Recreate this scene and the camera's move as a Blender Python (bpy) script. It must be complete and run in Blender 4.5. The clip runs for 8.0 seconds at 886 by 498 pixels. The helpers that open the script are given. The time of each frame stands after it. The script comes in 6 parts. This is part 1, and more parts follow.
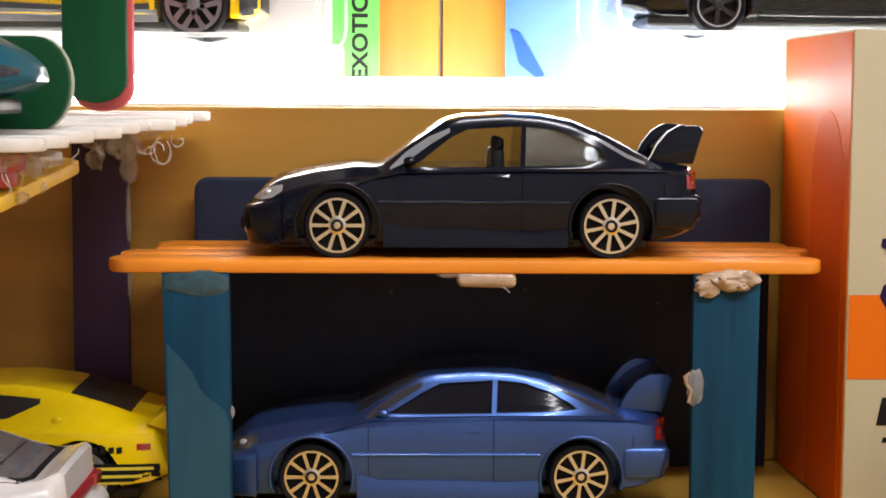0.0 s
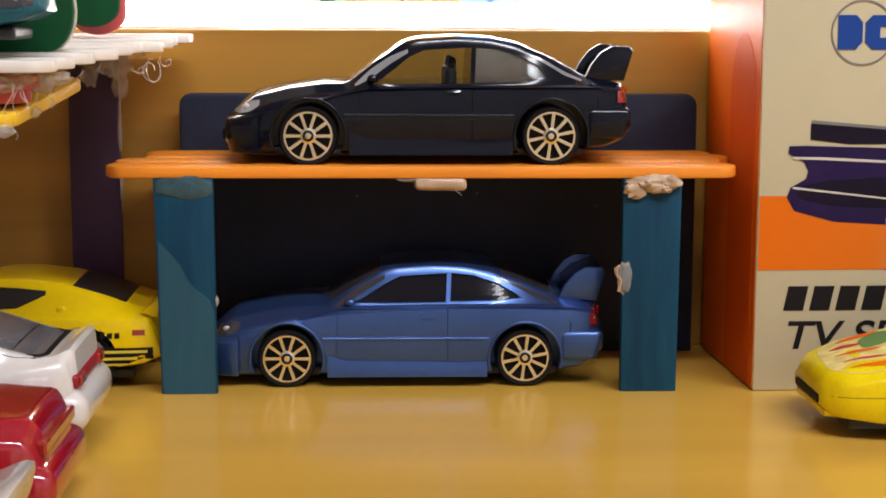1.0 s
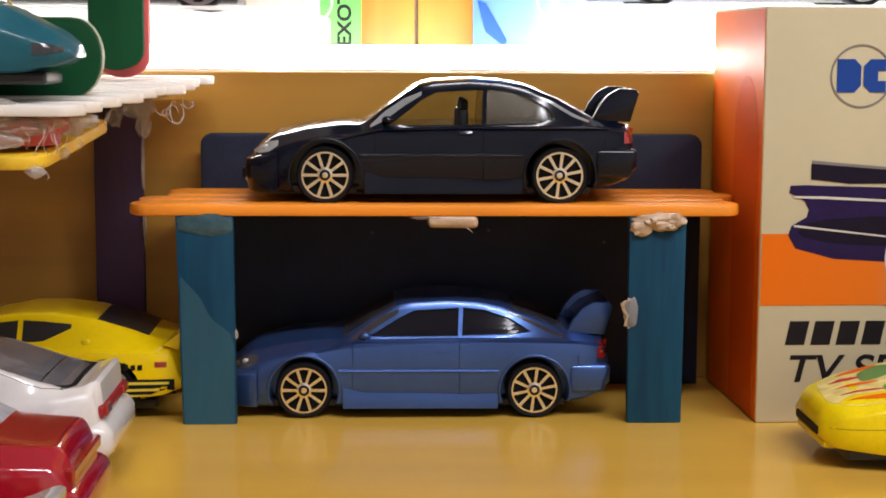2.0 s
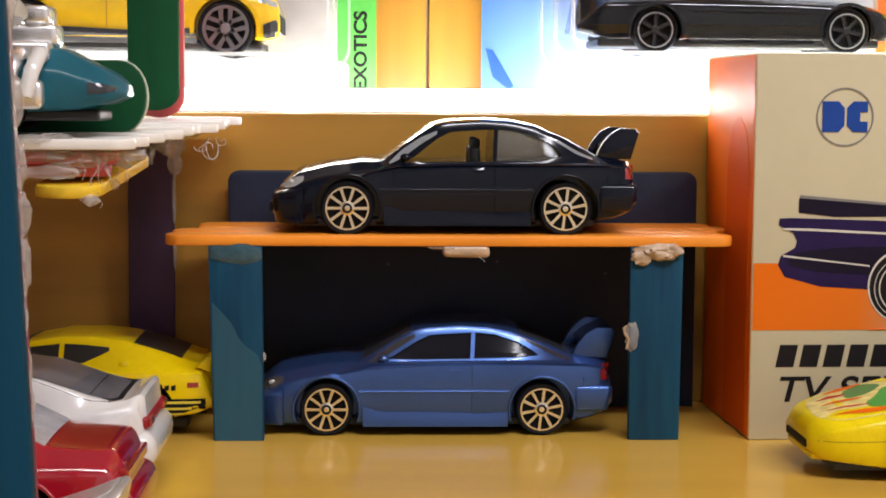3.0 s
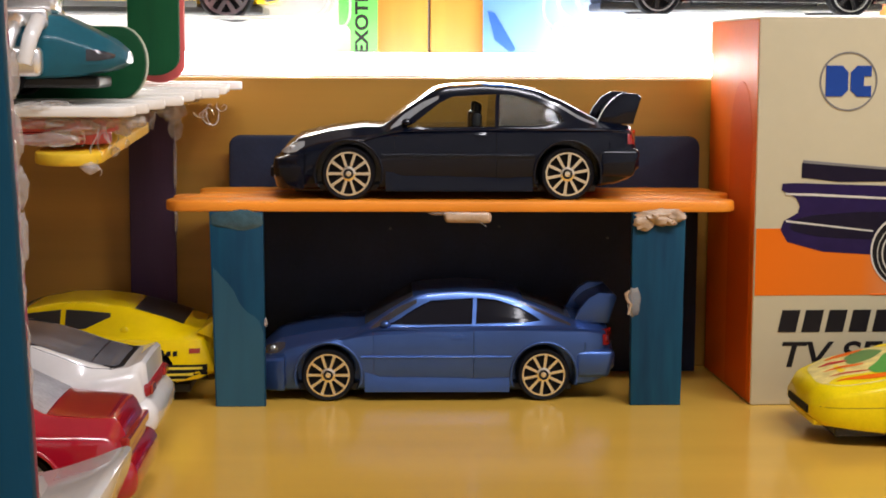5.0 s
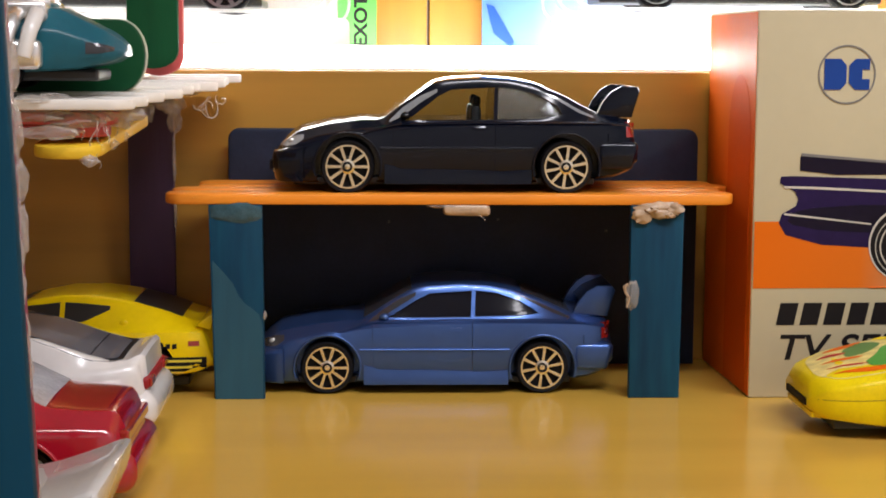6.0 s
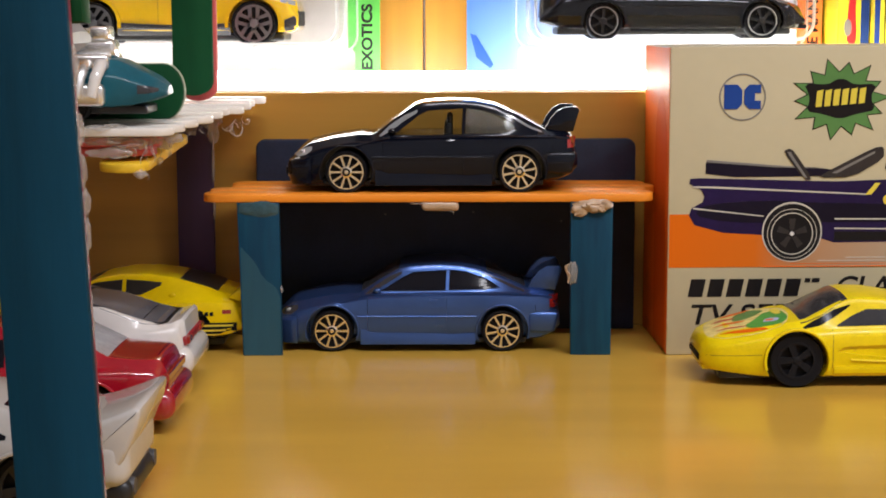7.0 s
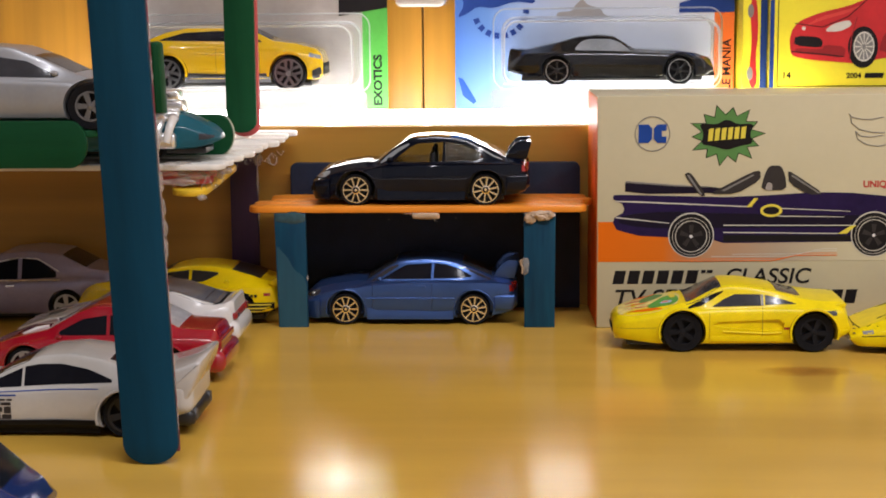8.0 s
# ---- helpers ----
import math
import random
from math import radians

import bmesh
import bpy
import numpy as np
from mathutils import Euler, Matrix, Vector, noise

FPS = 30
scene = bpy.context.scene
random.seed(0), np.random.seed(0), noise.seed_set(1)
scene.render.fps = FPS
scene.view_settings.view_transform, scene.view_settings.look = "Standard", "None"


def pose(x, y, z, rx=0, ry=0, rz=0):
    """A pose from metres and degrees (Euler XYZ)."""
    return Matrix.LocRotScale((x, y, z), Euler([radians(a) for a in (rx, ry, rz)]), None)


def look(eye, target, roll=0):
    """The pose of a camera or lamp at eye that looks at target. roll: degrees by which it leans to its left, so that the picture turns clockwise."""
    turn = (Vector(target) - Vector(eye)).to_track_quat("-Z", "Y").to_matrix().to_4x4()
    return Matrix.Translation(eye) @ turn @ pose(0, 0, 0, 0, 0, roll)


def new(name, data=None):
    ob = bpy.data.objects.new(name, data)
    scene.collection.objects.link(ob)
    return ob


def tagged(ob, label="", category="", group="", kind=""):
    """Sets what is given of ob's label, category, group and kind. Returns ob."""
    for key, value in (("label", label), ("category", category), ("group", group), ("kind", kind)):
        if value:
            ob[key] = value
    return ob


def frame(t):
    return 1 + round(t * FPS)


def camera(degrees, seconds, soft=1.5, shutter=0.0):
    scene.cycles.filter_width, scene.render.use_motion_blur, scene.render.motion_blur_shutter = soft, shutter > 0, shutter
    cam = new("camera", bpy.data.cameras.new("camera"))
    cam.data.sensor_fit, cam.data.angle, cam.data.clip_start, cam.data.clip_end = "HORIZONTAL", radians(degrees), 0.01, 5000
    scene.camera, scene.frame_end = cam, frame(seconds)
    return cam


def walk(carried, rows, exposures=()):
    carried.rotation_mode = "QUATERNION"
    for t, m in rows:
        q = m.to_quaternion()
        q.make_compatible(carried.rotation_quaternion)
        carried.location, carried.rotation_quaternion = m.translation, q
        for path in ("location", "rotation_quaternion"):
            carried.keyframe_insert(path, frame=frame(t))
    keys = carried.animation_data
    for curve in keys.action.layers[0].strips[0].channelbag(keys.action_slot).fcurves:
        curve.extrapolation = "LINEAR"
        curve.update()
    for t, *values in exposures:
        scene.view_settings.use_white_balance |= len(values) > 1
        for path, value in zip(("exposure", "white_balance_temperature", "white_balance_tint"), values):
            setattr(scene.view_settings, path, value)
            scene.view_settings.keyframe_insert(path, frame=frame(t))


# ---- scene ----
cam = camera(30.0, 8.0, soft=1.8)
walk(cam, [
    (0, look((0.03658, -0.25879, 0.06674), (0.04433, 0.03986, 0.03939), 0.311)),
    (0.3, look((0.03681, -0.25763, 0.06707), (0.04306, 0.04033, 0.03276), 0.254)),
    (0.5, look((0.03796, -0.25698, 0.06733), (0.04706, 0.04030, 0.02807), 0.249)),
    (0.7, look((0.03811, -0.25600, 0.06683), (0.05039, 0.04061, 0.02356), 0.280)),
    (1, look((0.03771, -0.29342, 0.06875), (0.05080, 0.00322, 0.02596), 0.234)),
    (1.5, look((0.03905, -0.29957, 0.06902), (0.05128, -0.00253, 0.02881), 0.275)),
    (2, look((0.03795, -0.30346, 0.07079), (0.04819, -0.00592, 0.03380), 0.260)),
    (2.2, look((0.03136, -0.32108, 0.06814), (0.04585, -0.02308, 0.03673), 0.396)),
    (3.3, look((0.03263, -0.32657, 0.06909), (0.04411, -0.02805, 0.04162), 0.348)),
    (3.5, look((0.03248, -0.32657, 0.06929), (0.04403, -0.02807, 0.04166), 0.339)),
    (4, look((0.03258, -0.32642, 0.06982), (0.04406, -0.02811, 0.04015), 0.360)),
    (4.5, look((0.03260, -0.32551, 0.06952), (0.04408, -0.02740, 0.03793), 0.310)),
    (4.7, look((0.03272, -0.32558, 0.07037), (0.04409, -0.02763, 0.03719), 0.270)),
    (5.8, look((0.03296, -0.32510, 0.06964), (0.04423, -0.02762, 0.03247), 0.302)),
    (6, look((0.03284, -0.32599, 0.07024), (0.04441, -0.02844, 0.03383), 0.299)),
    (6.5, look((0.03336, -0.32444, 0.07187), (0.04810, -0.02680, 0.03729), 0.220)),
    (6.6, look((0.03969, -0.32390, 0.07336), (0.04926, -0.02636, 0.03625), 0.146)),
    (6.7, look((0.03968, -0.32338, 0.07284), (0.04951, -0.02597, 0.03471), 0.098)),
    (6.8, look((0.04281, -0.36514, 0.07793), (0.04911, -0.06778, 0.03873), 0.018)),
    (6.9, look((0.04739, -0.38388, 0.08016), (0.04998, -0.08659, 0.04003), -0.083)),
    (7, look((0.05368, -0.41257, 0.08419), (0.05170, -0.11539, 0.04321), -0.179)),
    (7.5, look((0.06249, -0.45494, 0.08903), (0.05513, -0.15789, 0.04765), -0.333)),
    (7.6, look((0.06884, -0.48568, 0.09534), (0.05837, -0.18888, 0.05288), -0.448)),
    (7.7, look((0.08024, -0.54956, 0.10876), (0.06534, -0.25325, 0.06432), -0.501)),
    (7.8, look((0.08138, -0.54763, 0.11113), (0.06647, -0.25150, 0.06544), -0.471)),
    (8, look((0.08218, -0.54783, 0.11148), (0.06802, -0.25168, 0.06575), -0.491)),
], exposures=((0.0, 0.38), (2.0, 0.34), (4.0, 0.32), (6.0, 0.26), (7.0, 0.12), (8.0, 0.04)))

# ---- light: one LED strip on the ledge, one ceiling lamp in the room ----
world = bpy.data.worlds.new("room_air")
scene.world = world
world.use_nodes = True
world.node_tree.nodes["Background"].inputs[0].default_value = (0.9, 0.8, 0.68, 1)
world.node_tree.nodes["Background"].inputs[1].default_value = 0.05
scene.view_settings.exposure = 0.0


def area_lamp(name, eye, target, sx, sy, watts, colour):
    data = bpy.data.lights.new(name, "AREA")
    data.shape, data.size, data.size_y, data.energy, data.color = "RECTANGLE", sx, sy, watts, colour
    ob = new(name, data)
    ob.matrix_world = look(eye, target)
    return ob


area_lamp("ceiling_tube_lamp", (0.66, -0.80, 1.16), (0.66, -0.72, 0.0), 1.55, 0.1, 22.0, (0.985, 0.97, 1.04))
area_lamp("led_light", (0.05, 0.0605, 0.0668), (0.05, 0.0705, 0.0768), 0.26, 0.004, 0.08, (1.0, 0.97, 0.93))

# ---- materials ----
MM = 0.001


def mat(name, colour, rough=0.5, metal=0.0, coat=0.0, vary=0.12, scale=90.0, bump=0.0, bump_scale=900.0,
        stretch=(1, 1, 1), emit=0.0, alpha=1.0, flake=0.0, trans=0.0, spec=0.5):
    m = bpy.data.materials.new(name)
    m.use_nodes = True
    nt = m.node_tree
    b = nt.nodes["Principled BSDF"]
    b.inputs["Roughness"].default_value = rough
    b.inputs["Metallic"].default_value = metal
    b.inputs["Coat Weight"].default_value = coat
    b.inputs["Coat Roughness"].default_value = 0.06
    b.inputs["Specular IOR Level"].default_value = spec
    b.inputs["Transmission Weight"].default_value = trans
    b.inputs["Alpha"].default_value = alpha
    co = nt.nodes.new("ShaderNodeTexCoord")
    mp = nt.nodes.new("ShaderNodeMapping")
    mp.inputs["Scale"].default_value = stretch
    nt.links.new(co.outputs["Object"], mp.inputs[0])
    if vary > 0:
        n1 = nt.nodes.new("ShaderNodeTexNoise")
        n1.inputs["Scale"].default_value = scale
        n1.inputs["Detail"].default_value = 5
        n2 = nt.nodes.new("ShaderNodeTexNoise")
        n2.inputs["Scale"].default_value = scale * 9
        n2.inputs["Detail"].default_value = 3
        nt.links.new(mp.outputs[0], n1.inputs[0])
        nt.links.new(mp.outputs[0], n2.inputs[0])
        add = nt.nodes.new("ShaderNodeMath")
        add.operation = "MULTIPLY_ADD"
        nt.links.new(n2.outputs[0], add.inputs[0])
        add.inputs[1].default_value = 0.45
        nt.links.new(n1.outputs[0], add.inputs[2])
        ramp = nt.nodes.new("ShaderNodeValToRGB")
        ramp.color_ramp.elements[0].position, ramp.color_ramp.elements[1].position = 0.42, 1.02
        lo = [max(0.0, c * (1 - vary)) for c in colour]
        hi = [min(1.0, c * (1 + vary)) for c in colour]
        ramp.color_ramp.elements[0].color = (*lo, 1)
        ramp.color_ramp.elements[1].color = (*hi, 1)
        nt.links.new(add.outputs[0], ramp.inputs[0])
        nt.links.new(ramp.outputs[0], b.inputs["Base Color"])
        rr = nt.nodes.new("ShaderNodeMapRange")
        rr.inputs[3].default_value, rr.inputs[4].default_value = max(0.02, rough * 0.8), min(1, rough * 1.25)
        nt.links.new(n1.outputs[0], rr.inputs[0])
        nt.links.new(rr.outputs[0], b.inputs["Roughness"])
    else:
        b.inputs["Base Color"].default_value = (*colour, 1)
    if bump > 0:
        nb = nt.nodes.new("ShaderNodeTexNoise")
        nb.inputs["Scale"].default_value = bump_scale
        nb.inputs["Detail"].default_value = 4
        nt.links.new(mp.outputs[0], nb.inputs[0])
        bp = nt.nodes.new("ShaderNodeBump")
        bp.inputs["Strength"].default_value = bump
        bp.inputs["Distance"].default_value = 0.0004
        nt.links.new(nb.outputs[0], bp.inputs["Height"])
        nt.links.new(bp.outputs[0], b.inputs["Normal"])
    if emit > 0:
        b.inputs["Emission Color"].default_value = (*colour, 1)
        b.inputs["Emission Strength"].default_value = emit
    return m


def painted_wood(name, colour, rough=0.55, stretch=(0.12, 1, 1)):
    return mat(name, colour, rough, vary=0.22, scale=60, bump=0.5, bump_scale=260, stretch=stretch)


def clear(name, tint=(1, 1, 1), frost=0.06, gloss=0.18):
    """Clear sheet plastic or thin glass: mostly see-through, a little haze, a gloss that grows at the rim."""
    m = bpy.data.materials.new(name)
    m.use_nodes = True
    nt = m.node_tree
    nt.nodes.clear()
    out = nt.nodes.new("ShaderNodeOutputMaterial")
    tr = nt.nodes.new("ShaderNodeBsdfTransparent")
    tr.inputs[0].default_value = (*tint, 1)
    df = nt.nodes.new("ShaderNodeBsdfTranslucent")
    df.inputs[0].default_value = (0.9, 0.9, 0.9, 1)
    gl = nt.nodes.new("ShaderNodeBsdfGlossy")
    gl.inputs["Roughness"].default_value = 0.06
    m1 = nt.nodes.new("ShaderNodeMixShader")
    m1.inputs[0].default_value = frost
    nt.links.new(tr.outputs[0], m1.inputs[1])
    nt.links.new(df.outputs[0], m1.inputs[2])
    m2 = nt.nodes.new("ShaderNodeMixShader")
    fr = nt.nodes.new("ShaderNodeLayerWeight")
    fr.inputs[0].default_value = 0.5
    pw = nt.nodes.new("ShaderNodeMath")
    pw.operation = "POWER"
    pw.inputs[1].default_value = 4.0
    nt.links.new(fr.outputs["Facing"], pw.inputs[0])
    mu = nt.nodes.new("ShaderNodeMath")
    mu.operation, mu.use_clamp = "MULTIPLY_ADD", True
    mu.inputs[1].default_value, mu.inputs[2].default_value = gloss, gloss * 0.03
    nt.links.new(pw.outputs[0], mu.inputs[0])
    nt.links.new(mu.outputs[0], m2.inputs[0])
    nt.links.new(m1.outputs[0], m2.inputs[1])
    nt.links.new(gl.outputs[0], m2.inputs[2])
    nt.links.new(m2.outputs[0], out.inputs[0])
    return m


def laminate(name, colour, rough, grain, coat=0.0, fleck=1.0):
    """Wood-look board: long grain streaks along x over a slow tone, with faint scuffs."""
    m = mat(name, colour, rough, coat=coat, vary=0.0)
    nt = m.node_tree
    b = nt.nodes["Principled BSDF"]
    co = nt.nodes.new("ShaderNodeTexCoord")
    mp = nt.nodes.new("ShaderNodeMapping")
    mp.inputs["Scale"].default_value = grain
    nt.links.new(co.outputs["Object"], mp.inputs[0])
    n1 = nt.nodes.new("ShaderNodeTexNoise")
    n1.inputs["Scale"].default_value, n1.inputs["Detail"].default_value = 1.0, 8
    nt.links.new(mp.outputs[0], n1.inputs[0])
    n2 = nt.nodes.new("ShaderNodeTexNoise")
    n2.inputs["Scale"].default_value, n2.inputs["Detail"].default_value = 14.0, 4
    nt.links.new(co.outputs["Object"], n2.inputs[0])
    ad = nt.nodes.new("ShaderNodeMath")
    ad.operation = "MULTIPLY_ADD"
    ad.inputs[1].default_value = 0.6
    nt.links.new(n2.outputs[0], ad.inputs[0])
    nt.links.new(n1.outputs[0], ad.inputs[2])
    ramp = nt.nodes.new("ShaderNodeValToRGB")
    e = ramp.color_ramp.elements
    e[0].position, e[1].position = 0.5, 1.1
    e[0].color = (*[c * (1 - 0.22 * fleck) for c in colour], 1)
    e[1].color = (*[min(1, c * (1 + 0.2 * fleck)) for c in colour], 1)
    nt.links.new(ad.outputs[0], ramp.inputs[0])
    nt.links.new(ramp.outputs[0], b.inputs["Base Color"])
    n3 = nt.nodes.new("ShaderNodeTexNoise")
    n3.inputs["Scale"].default_value, n3.inputs["Detail"].default_value = 45.0, 6
    nt.links.new(co.outputs["Object"], n3.inputs[0])
    rr = nt.nodes.new("ShaderNodeMapRange")
    rr.inputs[3].default_value, rr.inputs[4].default_value = rough * 0.75, rough * 1.3
    nt.links.new(n3.outputs[0], rr.inputs[0])
    nt.links.new(rr.outputs[0], b.inputs["Roughness"])
    bp = nt.nodes.new("ShaderNodeBump")
    bp.inputs["Strength"].default_value, bp.inputs["Distance"].default_value = 0.12 * fleck ** 2, 0.0003
    nt.links.new(n1.outputs[0], bp.inputs["Height"])
    nt.links.new(bp.outputs[0], b.inputs["Normal"])
    return m


M_DESK = laminate("desk_laminate", (0.61, 0.36, 0.056), 0.17, (4, 40, 40), fleck=0.55)
M_DESK.node_tree.nodes["Principled BSDF"].inputs["Specular IOR Level"].default_value = 0.42
M_BOARD = laminate("board_laminate", (0.41, 0.205, 0.028), 0.42, (5, 200, 120))
M_UPPER = laminate("upper_laminate", (0.46, 0.215, 0.022), 0.4, (160, 5, 6))
M_ROOM = mat("room_plaster", (0.66, 0.65, 0.65), 0.9, vary=0.1, scale=4)
M_TEAL = painted_wood("teal_painted_wood", (0.012, 0.105, 0.20))
M_TEALPOST = painted_wood("teal_painted_post", (0.012, 0.082, 0.165), 0.5, (1, 1, 0.12))
for m in (M_TEAL, M_TEALPOST):
    for el, col in zip(m.node_tree.nodes["Color Ramp"].color_ramp.elements, ((0.003, 0.022, 0.060), (0.006, 0.072, 0.122))):
        el.color = (*col, 1)
    m.node_tree.nodes["Color Ramp"].color_ramp.elements[1].position = 0.9
    m.node_tree.nodes["Principled BSDF"].inputs["Specular IOR Level"].default_value = 0.2
M_ORANGE = painted_wood("orange_painted_wood", (0.82, 0.27, 0.02), 0.42)
M_WHITEWOOD = painted_wood("white_painted_wood", (0.76, 0.72, 0.65))
M_BAREWOOD = painted_wood("bare_stick_edge", (0.42, 0.46, 0.33))
M_GREENTEAL = painted_wood("green_teal_paint", (0.010, 0.074, 0.115), 0.5, (1, 1, 0.12))
M_SMEAR = mat("paint_smeared_glue", (0.035, 0.085, 0.105), 0.2, vary=0.4, scale=300, bump=0.3, bump_scale=500)
M_REDWOOD = painted_wood("red_painted_wood", (0.50, 0.075, 0.07))
M_WINEWOOD = painted_wood("wine_painted_wood", (0.16, 0.02, 0.045))
M_YELWOOD = painted_wood("yellow_painted_wood", (0.72, 0.46, 0.02))
M_GREENWOOD = painted_wood("green_painted_wood", (0.004, 0.055, 0.018), 0.6)
M_NAVYTEAL = painted_wood("dark_teal_painted_wood", (0.0015, 0.038, 0.074), 0.6)
M_PURPLEWOOD = painted_wood("purple_painted_wood", (0.034, 0.010, 0.040))
for m in (M_NAVYTEAL, M_GREENWOOD):
    m.node_tree.nodes["Principled BSDF"].inputs["Specular IOR Level"].default_value = 0.15
M_GLUE = mat("hot_glue", (0.66, 0.60, 0.54), 0.16, vary=0.2, scale=300, bump=0.4, bump_scale=700, trans=0.3, alpha=0.42)
M_GLUEWOOD = mat("glue_on_wood", (0.60, 0.42, 0.27), 0.25, vary=0.25, scale=300, bump=0.4, bump_scale=600, trans=0.2)
M_PANEL = mat("black_board", (0.013, 0.0195, 0.041), 0.5, vary=0.3, scale=120, bump=0.15, spec=0.25)
M_BLACKPAINT = mat("black_paint", (0.0025, 0.004, 0.010), 0.13, coat=0.16, vary=0.1, spec=0.22)
M_BLUEPAINT = mat("blue_metal_paint", (0.045, 0.10, 0.285), 0.32, metal=0.72, coat=0.35, vary=0.1, scale=60)
M_YELPAINT = mat("yellow_paint", (0.83, 0.60, 0.003), 0.2, coat=0.35, spec=0.3, vary=0.08)
# darker yellow for door seams and the painted shadow along the bumper crease
M_YELSHADE = mat("yellow_seam_shade", (0.30, 0.21, 0.01), 0.5, vary=0.2)
M_AMBER = mat("amber_yellow_paint", (0.74, 0.46, 0.005), 0.2, coat=0.8, vary=0.08)
M_GLOSSBLACK = mat("gloss_black_paint", (0.002, 0.002, 0.003), 0.08, coat=0.6, vary=0.05, spec=0.35)
M_DARKRIM = mat("dark_metal_rim", (0.20, 0.20, 0.21), 0.3, metal=0.7, vary=0.1)
M_LEMON = mat("lemon_paint", (0.84, 0.64, 0.003), 0.3, coat=0.15, spec=0.25, vary=0.12, scale=200)
M_REDPAINT = mat("red_paint", (0.34, 0.006, 0.018), 0.15, coat=1.0, vary=0.1)
M_WHITEPAINT = mat("white_paint", (0.68, 0.65, 0.61), 0.22, coat=0.8, vary=0.06)
# white paint scaled darker: the shade over the white coupe is in this colour
M_SHADEDWHITE = mat("shaded_white_paint", (0.55, 0.525, 0.49), 0.22, coat=0.6, vary=0.06)
M_PLUM = mat("plum_metal_paint", (0.28, 0.245, 0.34), 0.34, metal=0.4, coat=0.6, vary=0.15)
M_SILVER = mat("silver_paint", (0.33, 0.33, 0.34), 0.36, metal=0.35, coat=0.3, vary=0.1)
M_TEALPAINT = mat("teal_paint", (0.008, 0.090, 0.125), 0.36, coat=0.18, vary=0.15, spec=0.25)
M_NAVY = mat("navy_paint", (0.01, 0.02, 0.10), 0.15, coat=1.0, vary=0.1)
M_TYRE = mat("black_tyre", (0.007, 0.007, 0.009), 0.55, vary=0.2, spec=0.14)
M_BLACKRIM = mat("black_rim", (0.015, 0.015, 0.016), 0.4, vary=0.2, spec=0.4)
M_PLASTIC = mat("black_plastic", (0.015, 0.015, 0.016), 0.4, vary=0.2)
M_GREYPLASTIC = mat("grey_plastic", (0.06, 0.06, 0.065), 0.45, vary=0.2)
M_GOLD = mat("gold_rim", (0.78, 0.71, 0.55), 0.22, metal=1.0, vary=0.12)
M_CHROME = mat("chrome", (0.86, 0.85, 0.83), 0.27, metal=0.9, vary=0.08)
M_RIM = mat("grey_rim", (0.5, 0.5, 0.5), 0.3, metal=0.6, vary=0.1)
M_DARKGLASS = mat("dark_glass", (0.008, 0.008, 0.012), 0.12, vary=0.0, spec=0.18)
M_SMOKE = mat("smoked_glass", (0.035, 0.035, 0.04), 0.18, coat=0.2, vary=0.25, scale=150)
M_SILVERGLASS = mat("silver_glass", (0.66, 0.66, 0.68), 0.16, metal=0.25, coat=1.0, vary=0.35, scale=160)
# on the black coupe this pale base colour stands in for LED glare
M_PALEGLASS = mat("pale_glass", (0.24, 0.25, 0.26), 0.15, coat=1.0, vary=0.25, scale=150)
M_SMOKEDHATCH = mat("smoked_hatch_glass", (0.15, 0.15, 0.16), 0.22, coat=0.6, vary=0.4, scale=220)
M_LENS = mat("lamp_lens", (0.5, 0.5, 0.48), 0.1, metal=0.5, coat=1.0, vary=0.2, scale=400)
M_TAIL = mat("tail_lens", (0.30, 0.015, 0.012), 0.15, coat=1.0, vary=0.1)
M_BLACKTRIM = mat("black_trim", (0.009, 0.009, 0.011), 0.55, vary=0.1, spec=0.16)
M_CLEAR = clear("clear_glass", (0.86, 0.88, 0.88), 0.0, 0.25)
# whitish sheen of the black coupe's quarter windows, built into the glass as frost
M_SHEENGLASS = clear("sheen_glass", (0.70, 0.72, 0.73), 0.10, 0.6)
M_BLISTER = clear("blister_plastic", (0.98, 0.99, 1.0), 0.002, 0.2)
M_FROST = clear("frosted_blister_plastic", (0.96, 0.98, 1.0), 0.5, 0.6)
M_LED = mat("led_glow", (1.0, 0.97, 0.92), 0.4, vary=0.0, emit=12.0)
M_CHIP = mat("led_chip", (1.0, 0.95, 0.88), 0.4, vary=0.0, emit=30.0)
M_CREAM = mat("cream_card", (0.57, 0.505, 0.33), 0.42, vary=0.04, scale=40, spec=0.25)
M_BOXORANGE = mat("orange_card", (0.76, 0.14, 0.004), 0.45, vary=0.06, spec=0.15)
M_BOXDARK = mat("deep_orange_card", (0.68, 0.10, 0.004), 0.5, vary=0.06, spec=0.12)
M_INK = mat("black_ink", (0.012, 0.010, 0.011), 0.45, vary=0.1, spec=0.15)
M_GREYINK = mat("grey_ink", (0.2, 0.19, 0.18), 0.45, vary=0.1)
M_BLUEINK = mat("blue_ink", (0.015, 0.06, 0.30), 0.45, vary=0.08, spec=0.15)
M_GREENINK = mat("green_ink", (0.09, 0.24, 0.06), 0.45, vary=0.1)
M_YELINK = mat("yellow_ink", (0.75, 0.62, 0.06), 0.45, vary=0.06)
M_PURPLEINK = mat("purple_ink", (0.018, 0.009, 0.052), 0.4, vary=0.3, scale=60, spec=0.15)
M_PLUMINK = mat("plum_ink", (0.009, 0.006, 0.018), 0.4, vary=0.3, scale=60, spec=0.15)
M_REDINK = mat("red_ink", (0.5, 0.015, 0.02), 0.4, vary=0.15)
M_DARKINK = mat("dark_grey_ink", (0.04, 0.034, 0.032), 0.45, vary=0.2, scale=200, spec=0.15)
